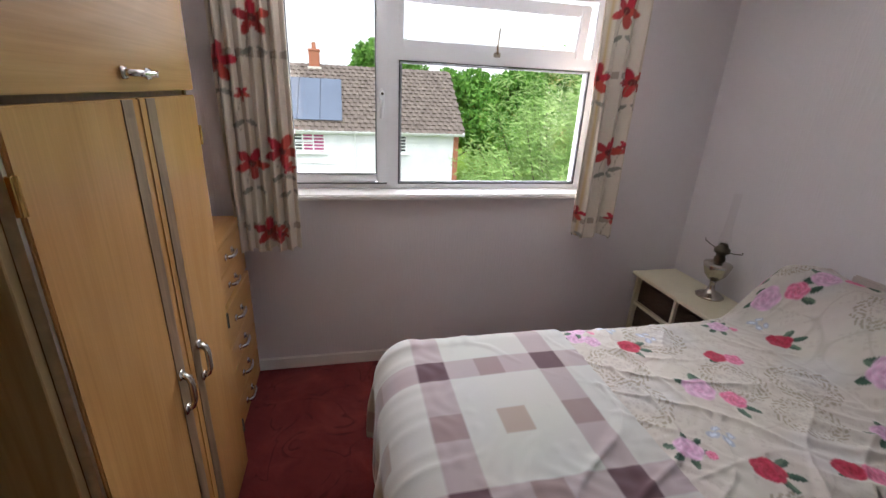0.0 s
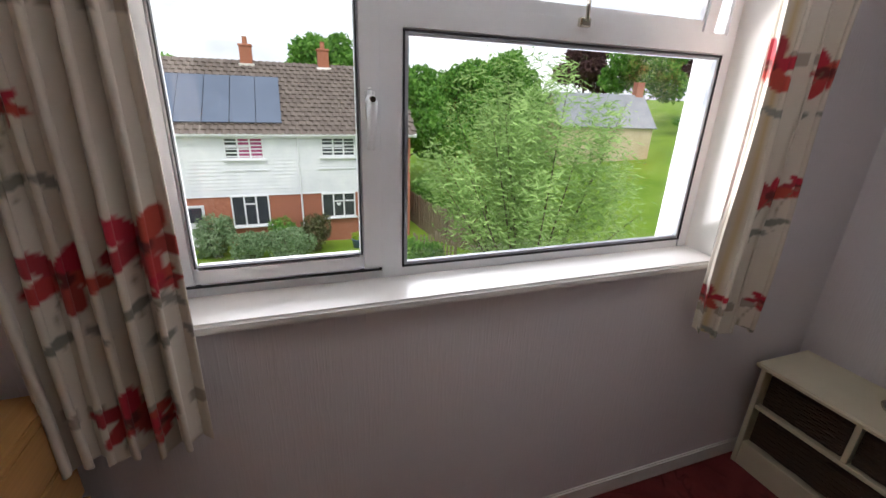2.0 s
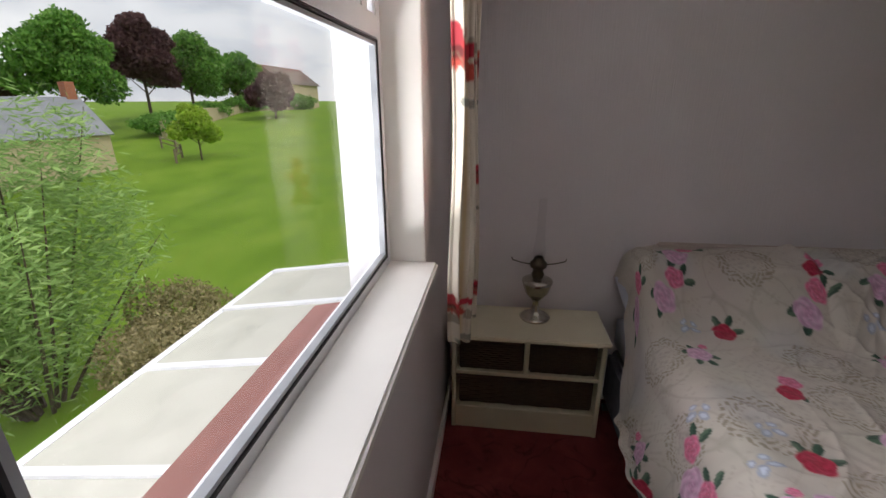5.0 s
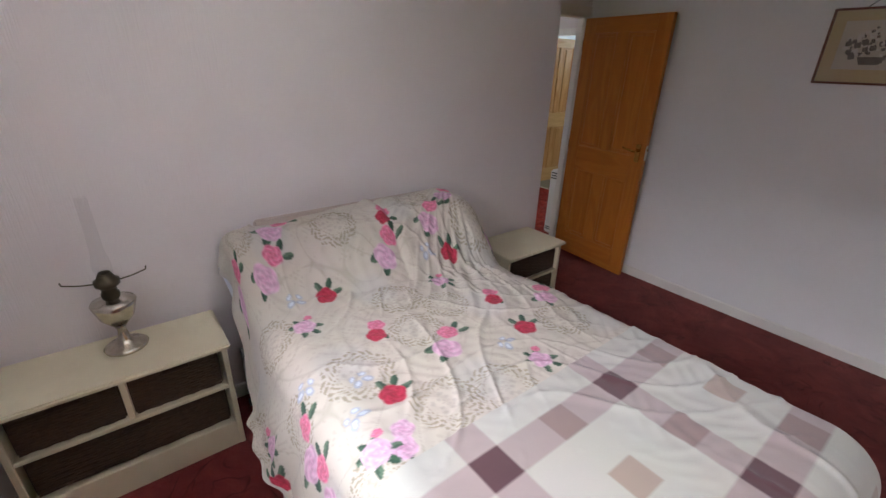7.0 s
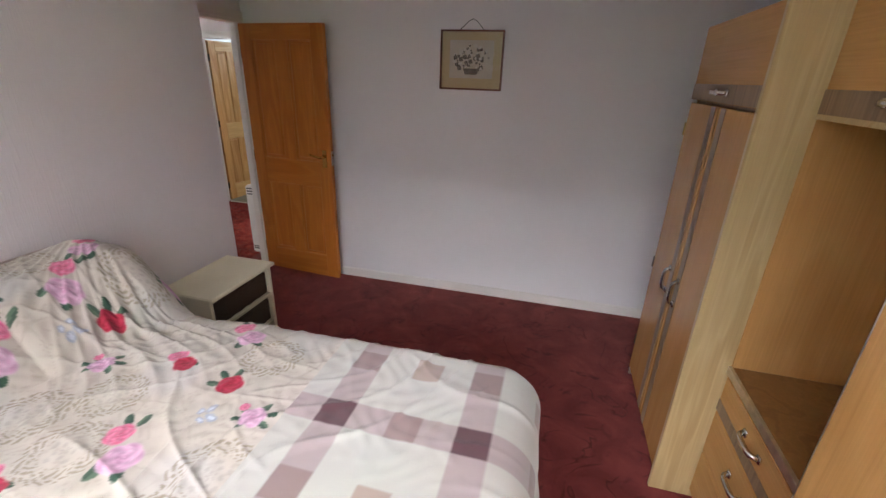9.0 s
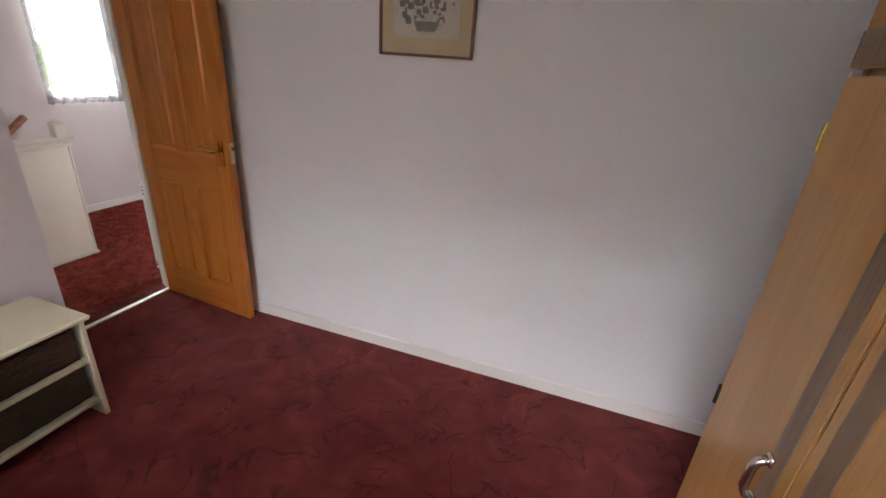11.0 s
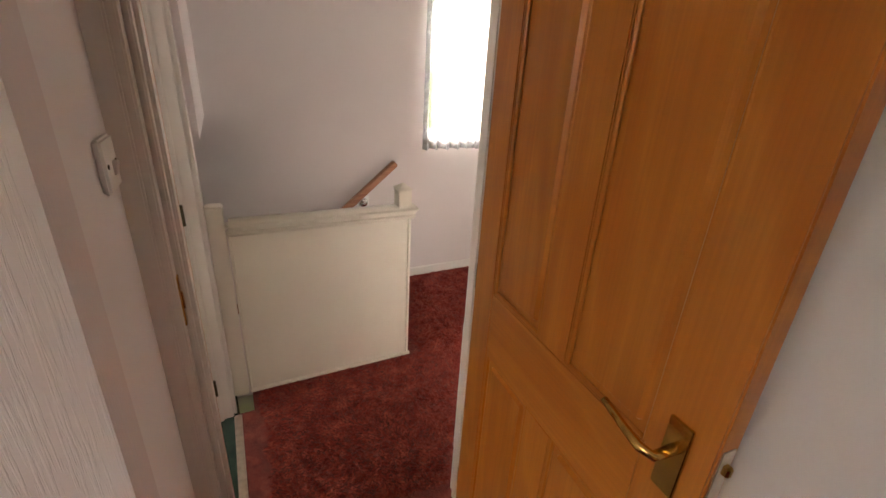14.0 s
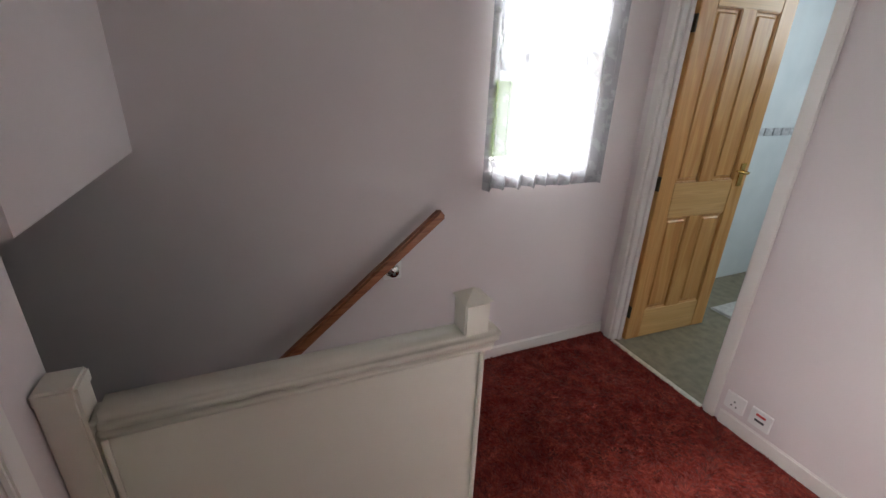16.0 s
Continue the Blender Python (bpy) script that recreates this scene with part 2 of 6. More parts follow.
M_UPRIGHT = timber("pale_ash_laminate", (0.50, 0.37, 0.18), (0.54, 0.41, 0.21), (0.46, 0.33, 0.15), "z", 0.45, 7, 0.7)
M_DARKSIDE = timber("brown_side_panel", (0.25, 0.125, 0.038), (0.28, 0.14, 0.045), (0.22, 0.105, 0.03), "z", 0.5, 6)
M_RATTAN = mottled("dark_rattan", (0.034, 0.017, 0.007), (0.066, 0.033, 0.014), 60, 0.65, 260, 0.7, 0.004)
M_DARK = mottled("dark_interior", (0.035, 0.02, 0.012), (0.055, 0.03, 0.018), 10, 0.8)
M_CHROME = metalic("chrome", (0.82, 0.80, 0.77), 0.18)
M_SILVER = metalic("tarnished_silver_plate", (0.62, 0.58, 0.50), 0.24)
M_BRONZE = metalic("dark_bronze", (0.10, 0.085, 0.06), 0.35)
M_BRASS = metalic("brass", (0.72, 0.47, 0.15), 0.22)
M_ALU = metalic("aluminium_strip", (0.78, 0.74, 0.68), 0.35)
M_LAMPGLASS = glass("lamp_glass", 0.0, (0.97, 0.97, 0.97))
M_DUVET = printed("floral_cotton", 0.85, 420, 0.10)
M_BLANKET = printed("checked_fleece", 0.95, 260, 0.12, 0.35)
M_CURTAIN = printed("printed_curtain", 0.85, 500, 0.08)
M_SHEET = mottled("pale_blue_sheet", (0.55, 0.58, 0.68), (0.62, 0.65, 0.74), 8, 0.85, 300, 0.2)
M_DIVAN = mottled("grey_divan_fabric", (0.17, 0.17, 0.20), (0.23, 0.23, 0.26), 20, 0.9, 300, 0.3)
M_PLASTIC = mottled("white_plastic", (0.76, 0.76, 0.75), (0.82, 0.82, 0.81), 5, 0.35, 50, 0.03)
M_SLOT = mottled("dark_slot", (0.03, 0.03, 0.035), (0.06, 0.06, 0.065), 20, 0.5)
M_RED = mottled("red_plastic", (0.5, 0.03, 0.03), (0.55, 0.05, 0.05), 20, 0.4)


# ---- builders ----
def box_bm(x0, x1, y0, y1, z0, z1, bevel=0.0, seg=1):
    bm = bmesh.new()
    bmesh.ops.create_cube(bm, size=1)
    for v in bm.verts:
        v.co = Vector((x0 + (v.co.x + 0.5) * (x1 - x0), y0 + (v.co.y + 0.5) * (y1 - y0), z0 + (v.co.z + 0.5) * (z1 - z0)))
    if bevel:
        bmesh.ops.bevel(bm, geom=bm.edges[:], offset=bevel, segments=seg, affect="EDGES", clamp_overlap=True)
    return bm


def join(*bms):
    out = bmesh.new()
    for bm in bms:
        me = bpy.data.meshes.new("tmp")
        bm.to_mesh(me)
        bm.free()
        out.from_mesh(me)
        bpy.data.meshes.remove(me)
    return out


def moved(bm, m):
    bmesh.ops.transform(bm, matrix=m, verts=bm.verts)
    return bm


def tube_bm(points, radius, sides=10, cap=True):
    """A round bar along points; radius: one for all or one each."""
    bm = bmesh.new()
    pts = [Vector(p) for p in points]
    rad = radius if isinstance(radius, (list, tuple)) else [radius] * len(pts)
    rings = []
    for i, p in enumerate(pts):
        d = (pts[min(i + 1, len(pts) - 1)] - pts[max(i - 1, 0)]).normalized()
        a = d.orthogonal().normalized() if not rings else (last - d * last.dot(d)).normalized()
        last = a
        c = d.cross(a)
        rings.append([bm.verts.new(p + rad[i] * (a * math.cos(k * math.tau / sides) + c * math.sin(k * math.tau / sides))) for k in range(sides)])
    for r0, r1 in zip(rings, rings[1:]):
        for k in range(sides):
            bm.faces.new((r0[k], r0[(k + 1) % sides], r1[(k + 1) % sides], r1[k]))
    if cap:
        bm.faces.new(rings[0][::-1])
        bm.faces.new(rings[-1])
    bmesh.ops.recalc_face_normals(bm, faces=bm.faces[:])
    return bm


def lathe_bm(profile, cx=0, cy=0, sides=28):
    """A turned shape from (radius, height) pairs."""
    bm = bmesh.new()
    rings = []
    for r, z in profile:
        rings.append([bm.verts.new((cx + r * math.cos(k * math.tau / sides), cy + r * math.sin(k * math.tau / sides), z)) for k in range(sides)])
    for r0, r1 in zip(rings, rings[1:]):
        for k in range(sides):
            bm.faces.new((r0[k], r0[(k + 1) % sides], r1[(k + 1) % sides], r1[k]))
    return bm


def prism_bm(poly, axis, a0, a1):
    """A flat outline pushed from a0 to a1 along an axis."""
    bm = bmesh.new()
    put = {"x": lambda u, v, a: (a, u, v), "y": lambda u, v, a: (u, a, v), "z": lambda u, v, a: (u, v, a)}[axis]
    lo = [bm.verts.new(put(u, v, a0)) for u, v in poly]
    hi = [bm.verts.new(put(u, v, a1)) for u, v in poly]
    bm.faces.new(lo[::-1])
    bm.faces.new(hi)
    for i in range(len(poly)):
        j = (i + 1) % len(poly)
        bm.faces.new((lo[i], lo[j], hi[j], hi[i]))
    bmesh.ops.recalc_face_normals(bm, faces=bm.faces[:])
    return bm


def mesh_of(name, bm, mat, smooth=False):
    me = bpy.data.meshes.new(name)
    bm.to_mesh(me)
    bm.free()
    if mat:
        me.materials.append(mat)
    if smooth:
        me.polygons.foreach_set("use_smooth", [True] * len(me.polygons))
    return me


def thing(name, at, label, category, group="", kind="", rz=0.0):
    ob = new(name)
    ob.location = at
    ob.rotation_euler = (0, 0, radians(rz))
    ob.empty_display_size = 0.1
    return tagged(ob, label, category, group, kind)


def origin_of(ob):
    v = Vector((0, 0, 0))
    while ob:
        v = v + ob.location
        ob = ob.parent
    return v


def part(name, bm, mat, parent, label="", smooth=False, local=False):
    """One mesh under a thing or part; built in world places unless local."""
    if not local:
        moved(bm, Matrix.Translation(-origin_of(parent)))
    ob = new(name, mesh_of(name, bm, mat, smooth))
    ob.parent = parent
    if label:
        tagged(ob, label)
    return ob


def solid(name, bm, mat, label="", category="", kind="", smooth=False, group=""):
    ob = new(name, mesh_of(name, bm, mat, smooth))
    return tagged(ob, label, category, group, kind)


def hash2(a, b):
    return (math.sin(a * 127.1 + b * 311.7) * 43758.5453) % 1.0


# ---- the house around the rooms ----
XW, XE, YN, YS = -0.32, 2.908, 2.98, -0.89
CEIL = 2.36
XD = 3.28           # plane of the bedroom doorway
YR = -0.097          # landing wall beyond the doorway
YJ = -0.052          # return wall beside the doorway
XF, YB = 5.21, -2.45  # far and bathroom walls of the landing
solid("floor_bedroom", join(box_bm(XW - 0.3, XE, YS - 0.1, YN, -0.2, 0), box_bm(XE, XD + 0.005, YS - 0.1, YJ, -0.2, 0)), M_CARPET, "red patterned bedroom carpet with worn swirls", "carpet", "structure")
solid("floor_landing", join(box_bm(XD + 0.035, 4.33, YB, YR - 0.1, -0.2, 0.004), box_bm(4.33, XF, YB, -1.09, -0.2, 0.004), box_bm(3.40, 4.12, YR - 0.1, YR - 0.03, -0.2, 0.004), box_bm(XD + 0.035, 3.40, YR - 0.1, YR + 0.02, -0.2, 0.004)), M_CARPET_L, "deep red shaggy landing carpet", "carpet", "structure")
solid("floor_green_room", box_bm(XD + 0.1, 4.9, YR - 0.03, 3.0, -0.2, 0.001), M_GREEN, "dark green carpet behind the pine door", "carpet", "structure")
solid("floor_bathroom", box_bm(3.5, 5.6, -4.6, YB - 0.0, -0.2, 0.002), M_LINO, "olive brown vinyl bathroom floor", "vinyl floor", "structure")
solid("ceiling", box_bm(XW - 0.4, XF + 0.4, -4.7, 3.3, CEIL, CEIL + 0.15), M_CEIL, "plain white ceiling", "ceiling", "structure")

# window opening of the bedroom
WX0, WX1, WZ0, WZ1 = 0.42, 2.16, 1.05, 2.14
OUT = 3.24
solid("wall_north", join(
    box_bm(XW - 0.1, WX0, YN, OUT, -0.2, CEIL), box_bm(WX1, XE + 0.35, YN, OUT, -0.2, CEIL),
    box_bm(WX0, WX1, YN, 3.138, -0.2, WZ0), box_bm(WX0, WX1, 3.138, OUT, -0.2, 0.855), box_bm(WX0, WX1, YN, OUT, WZ1, CEIL)), M_WALL, "pale lilac papered window wall", "wall", "structure")
solid("wall_west", box_bm(XW - 0.12, XW, YS, YN, -0.2, CEIL), M_WALL, "pale lilac papered wall behind the wardrobes", "wall", "structure")
solid("wall_south", box_bm(XW - 0.12, XD, YS - 0.1, YS, -0.2, CEIL), M_WALL_S, "pale lilac wall with a hanging print", "wall", "structure")
solid("wall_east", join(box_bm(XE, XE + 0.1, YJ, YN, -0.2, CEIL)), M_WALL, "pale lilac papered wall behind the bed", "wall", "structure")
solid("wall_return", box_bm(XE + 0.1, XD + 0.1, YJ, YJ + 0.1, -0.2, CEIL), M_WALL_S, "short lilac wall with a light switch", "wall", "structure")
solid("wall_over_door", box_bm(XD, XD + 0.1, YS - 0.06, YJ, 2.04, CEIL), M_WALL_S, "lilac wall over the bedroom doorway", "wall", "structure")
solid("wall_landing_west", box_bm(XD, XD + 0.1, YB, YS - 0.06, -0.2, CEIL), M_WALL_L, "lilac landing wall behind the heater", "wall", "structure")
solid("wall_landing_north", join(box_bm(XD + 0.1, 3.40, YR, YR + 0.09, -0.2, CEIL), box_bm(3.40, 4.14, YR, YR + 0.09, 2.03, CEIL), box_bm(4.14, 4.33, YR - 0.02, YR + 0.09, -0.2, CEIL)), M_WALL_L, "lilac wall around the pine door", "wall", "structure")
LY0, LY1, LZ0, LZ1 = -2.12, -1.54, 1.08, 2.12
solid("wall_landing_east", join(
    box_bm(XF, XF + 0.28, -0.1, 3.0, -3.0, CEIL), box_bm(XF, XF + 0.28, LY1, -0.1, -3.0, CEIL), box_bm(XF, XF + 0.28, YB - 0.1, LY0, -3.0, CEIL),
    box_bm(XF, XF + 0.28, LY0, LY1, -3.0, LZ0), box_bm(XF, XF + 0.28, LY0, LY1, LZ1, CEIL)), M_WALL_L, "lilac stair wall with a net-curtained window", "wall", "structure")
BX0, BX1 = 4.44, 5.12
solid("wall_landing_south", join(box_bm(XD, BX0, YB - 0.1, YB, -0.2, CEIL), box_bm(BX1, XF, YB - 0.1, YB, -0.2, CEIL), box_bm(BX0, BX1, YB - 0.1, YB, 2.03, CEIL)), M_WALL_L, "lilac landing wall with the bathroom doorway", "wall", "structure")
solid("stair_bulkhead", box_bm(4.33, XF, YR - 0.045, 3.0, 1.235, CEIL), M_WALL_L, "white plastered bulkhead over the stairs", "wall", "structure")
solid("wall_stair_west", box_bm(4.25, 4.33, -1.09, 3.0, -3.0, -0.01), M_WALL_L, "plastered side of the stairwell", "wall", "structure")
solid("wall_stair_upper", box_bm(4.24, 4.33, YR + 0.09, 3.0, 0.0, CEIL), M_WALL_L, "plastered wall of the green-carpeted room", "wall", "structure")
solid("wall_stair_end", box_bm(4.2, 5.5, 3.0, 3.1, -3.0, CEIL), M_WALL_L, "plain wall at the stair foot", "wall", "structure")
solid("wall_green_room", join(box_bm(3.03, 4.3, 2.99, 3.08, -0.2, CEIL)), M_WALL_L, "plain wall of the green-carpeted room", "wall", "structure")
M_TILE = mottled("pale_blue_tile", (0.62, 0.68, 0.70), (0.70, 0.755, 0.77), 4, 0.25, 30, 0.03)
solid("wall_bathroom", join(box_bm(5.5, 5.6, -4.6, YB - 0.1, -0.2, CEIL), box_bm(3.5, 5.6, -4.7, -4.6, -0.2, CEIL), box_bm(3.4, 3.5, -4.6, YB - 0.1, -0.2, CEIL)), M_TILE, "pale blue-white bathroom wall", "wall", "structure")


def skirting(name, x0, x1, y0, y1, label):
    h = 0.075
    bm = box_bm(x0, x1, y0, y1, -0.01, h, 0.006, 2)
    return solid(name, bm, M_GLOSS, label, "skirting board", "structure")


SK = "white painted skirting board"
skirting("baseboard_north", XW, XE - 0.016, YN - 0.016, YN, SK)
skirting("baseboard_south", XW, XD - 0.02, YS, YS + 0.016, SK)
skirting("baseboard_east", XE - 0.016, XE, YJ - 0.012, YN, SK)
skirting("baseboard_return", XE, XD - 0.07, YJ - 0.014, YJ, SK)
skirting("baseboard_stair", XF - 0.016, XF, YB, -1.12, SK)
skirting("baseboard_bath_wall", XD + 0.1, BX0 - 0.06, YB, YB + 0.016, SK)
skirting("baseboard_landing_west", XD + 0.1, XD + 0.116, YB + 0.016, YS - 0.1, SK)


# ---- bedroom window ----
def ring_bm(x0, x1, z0, z1, w, y0, y1, bevel=0.006):
    """A rectangular frame in an x-z plane; w: widths left, right, bottom, top."""
    l, r, b, t = w
    return join(box_bm(x0, x0 + l, y0, y1, z0, z1, bevel, 2), box_bm(x1 - r, x1, y0, y1, z0, z1, bevel, 2),
                box_bm(x0 + l - 0.004, x1 - r + 0.004, y0 + 0.001, y1 - 0.001, z0, z0 + b, bevel, 2),
                box_bm(x0 + l - 0.004, x1 - r + 0.004, y0 + 0.001, y1 - 0.001, z1 - t, z1, bevel, 2))


win = thing("window_1", (1.29, 3.13, WZ0), "white upvc window with an opening side sash and vent", "window", "", "structure")
fr = part("window_frame", ring_bm(WX0, WX1, WZ0 + 0.005, WZ1, (0.035, 0.05, 0.045, 0.045), 3.10, 3.136), M_PVC, win)
part("mullion", box_bm(0.945, 1.015, 3.098, 3.137, WZ0 + 0.03, WZ1 - 0.03, 0.006, 2), M_PVC, win)
part("transom", box_bm(1.0, WX1 - 0.03, 3.099, 3.1355, 1.742, 1.81, 0.006, 2), M_PVC, win)
sash = part("side_sash", ring_bm(0.425, 0.95, 1.098, 2.11, (0.04, 0.062, 0.055, 0.06), 3.085, 3.126, 0.009), M_PVC, win, "white side-hung sash")
part("gasket", ring_bm(0.463, 0.891, 1.150, 2.053, (0.0035,) * 4, 3.083, 3.10, 0), M_GASKET, sash)
part("pane", box_bm(0.464, 0.890, 3.112, 3.118, 1.152, 2.05), M_GLASS, sash)
part("gasket", box_bm(0.43, 0.948, 3.0865, 3.102, 1.0945, 1.0985), M_GASKET, win)
part("gasket", ring_bm(1.013, 2.112, 1.093, 1.744, (0.0045,) * 4, 3.097, 3.115, 0), M_GASKET, win)
part("glazing_bead", ring_bm(1.019, 2.106, 1.099, 1.738, (0.009,) * 4, 3.101, 3.12, 0), M_BEAD, win, "grey double glazing spacer")
part("pane", box_bm(1.015, 2.11, 3.122, 3.128, 1.095, 1.742), M_GLASS, win)
vent = part("vent_sash", moved(join(ring_bm(1.005, 2.07, 1.80, 2.075, (0.032, 0.06, 0.045, 0.06), 3.09, 3.145, 0.008)), Matrix.Translation((0, 3.12, 2.07)) @ pose(0, 0, 0, 4) @ Matrix.Translation((0, -3.12, -2.07))), M_PVC, win, "white top-hung vent, slightly open")
part("pane", moved(box_bm(1.035, 2.01, 3.112, 3.118, 1.84, 2.02), Matrix.Translation((0, 3.12, 2.07)) @ pose(0, 0, 0, 4) @ Matrix.Translation((0, -3.12, -2.07))), M_GLASS, vent)
part("vent_stay", join(tube_bm([(1.54, 3.075, 1.80), (1.535, 3.07, 1.84), (1.552, 3.10, 1.93)], 0.006, 8), box_bm(1.522, 1.558, 3.076, 3.096, 1.785, 1.81, 0.004)), M_SILVER, vent, "grey metal stay")
hd = part("window_handle", join(box_bm(0.907, 0.933, 3.068, 3.086, 1.515, 1.602, 0.009, 3), tube_bm([(0.920, 3.064, 1.572), (0.920, 3.046, 1.568), (0.918, 3.042, 1.52), (0.914, 3.045, 1.452)], [0.014, 0.014, 0.011, 0.009], 12)), M_PVC, win, "white lever handle with a dark keyhole", True)
part("keyhole", tube_bm([(0.920, 3.050, 1.575), (0.920, 3.030, 1.575)], 0.007, 12), M_BRONZE, hd)
for ob in (o for o in scene.objects if o.name.startswith("pane")):
    ob.visible_shadow = False
solid("window_sill", join(box_bm(WX0 + 0.002, WX1 - 0.002, YN - 0.045, 3.105, 1.035, 1.066, 0.008, 3)), M_GLOSS, "white gloss painted window board", "window sill", "structure")
solid("window_reveal", join(box_bm(WX1 - 0.006, WX1 + 0.001, YN + 0.002, 3.10, 1.066, WZ1), box_bm(WX0 - 0.001, WX0 + 0.006, YN + 0.002, 3.10, 1.066, WZ1),
      box_bm(WX0, WX1, YN + 0.002, 3.10, WZ1 - 0.005, WZ1 + 0.001)), M_GLOSS, "white painted window reveal", "trim", "structure")
M_RENDER = mottled("white_outer_render", (0.50, 0.51, 0.53), (0.57, 0.58, 0.60), 6, 0.7, 90, 0.3, 0.003)
M_REDSILL = mottled("red_sill_tiles", (0.20, 0.075, 0.06), (0.26, 0.105, 0.085), 7, 0.7, 90, 0.3, 0.003)
solid("outer_reveal", join(box_bm(WX1 - 0.004, WX1 + 0.05, 3.139, 3.25, 0.85, WZ1), box_bm(WX0 - 0.05, WX0 + 0.004, 3.139, 3.25, 0.85, WZ1)), M_RENDER, "white rendered outer window jamb", "trim", "structure")
solid("outer_sill", prism_bm([(3.139, 0.86), (3.42, 0.80), (3.42, 0.845), (3.139, 0.905)], "x", WX0 - 0.06, WX1 + 0.05), M_REDSILL, "faded red outer window sill", "window sill", "structure")
solid("outer_wall", box_bm(-0.6, 6, 3.242, 3.345, -4.0, 0.80), M_RENDER, "white rendered outer wall under the window", "wall", "structure")


# ---- printed cloth ----
def blend(col, mask, c):
    k = np.clip(mask, 0, 1)[:, None]
    return col * (1 - k) + np.array(c)[None, :] * k


def blob(u, v, cx, cy, rx, ry, a=0.0, soft=0.12):
    du, dv = u - cx, v - cy
    ca, sa = math.cos(a), math.sin(a)
    p, q = (du * ca + dv * sa) / rx, (-du * sa + dv * ca) / ry
    return np.clip((1 - np.sqrt(p * p + q * q)) / soft, 0, 1)


GREEN, PALEGREEN = (0.045, 0.10, 0.065), (0.10, 0.16, 0.11)


def leaves(col, u, v, x, y, ang, s, n=3):
    s = s * 0.84
    for k in range(n):
        a = ang + (k - (n - 1) / 2) * 0.8
        d = s * (1.15 + 0.15 * (k % 2))
        px, py = x + d * math.cos(a), y + d * math.sin(a)
        near = np.abs(u - px) + np.abs(v - py) < 2 * s
        m = blob(u, v, px, py, 0.58 * s, 0.29 * s, a) * near
        col = blend(col, m, GREEN if k % 2 else PALEGREEN)
        off = (u - px) * math.sin(a) - (v - py) * math.cos(a)
        col = blend(col, (m > 0.6) * (off > 0) * 0.55, (0.02, 0.045, 0.035))
    return col


def rose(col, u, v, x, y, s, ca, cb, cc):
    """A full-blown rose: rings of scalloped petals round a dark heart."""
    s = s * 0.80
    r = np.hypot(u - x, v - y)
    th = np.arctan2(v - y, u - x)
    for k, f in enumerate((1.0, 0.80, 0.60, 0.40, 0.22)):
        lobes = 5 if k < 3 else 3
        ph = x * 40 + k * 1.9
        edge = s * f * (1 + 0.13 * np.abs(np.sin(lobes * 0.5 * th + ph)) - 0.06)
        body = np.clip((edge - r) / (0.10 * s), 0, 1)
        shade = np.clip((edge - r) / (0.26 * s), 0, 1)[:, None]
        tone = np.array(cb)[None] * (1 - shade) + np.array(ca if k < 3 else cc)[None] * shade
        tone = tone * (0.86 + 0.14 * np.sin(th * lobes + ph))[:, None]
        col = col * (1 - body[:, None]) + tone * body[:, None]
    return col


REDS = ((0.40, 0.018, 0.05), (0.56, 0.055, 0.11), (0.27, 0.008, 0.025))
PINKS = ((0.66, 0.36, 0.55), (0.76, 0.55, 0.70), (0.60, 0.25, 0.45))
HOTS = ((0.72, 0.13, 0.27), (0.80, 0.34, 0.46), (0.58, 0.05, 0.14))


def scroll(col, u, v, x, y, s, c=(0.27, 0.225, 0.165)):
    """A lacy round medallion of curls, beads and leaves."""
    r = np.hypot(u - x, v - y) / s
    th = np.arctan2(v - y, u - x)
    curl = np.sin(th * 12 + 2.4 * np.sin(r * 10 + x * 9)) * np.sin(r * 16 + 2 * np.sin(th * 6 + y * 7))
    ring = np.clip(1 - np.abs(r - 0.88) / 0.24, 0, 1) > 0.1
    col = blend(col, 0.8 * ring * np.clip(np.abs(curl) * 4 - 1.6, 0, 1), c)
    beads = np.clip(1 - np.abs(r - 0.60) / 0.035, 0, 1) * (np.sin(th * 26) > -0.2)
    col = blend(col, 0.65 * beads, c)
    core = (r < 0.5) * np.clip(np.sin(th * 5 + r * 5) * np.sin(r * 19) * 3 - 0.6, 0, 1)
    return blend(col, 0.5 * core, (0.36, 0.33, 0.30))


def butterfly(col, u, v, x, y, s, a):
    c, d = math.cos(a), math.sin(a)
    for side in (-1, 1):
        for f, q in ((0.5, 1.0), (-0.35, 0.7)):
            px, py = x + s * (0.55 * side * c - f * d), y + s * (0.55 * side * d + f * c)
            m = blob(u, v, px, py, 0.62 * s * q, 0.40 * s * q, a + side * 0.7)
            col = blend(col, m * 0.9, (0.36, 0.40, 0.50))
            col = blend(col, blob(u, v, px, py, 0.35 * s * q, 0.2 * s * q, a + side * 0.7), (0.55, 0.60, 0.70))
    return col


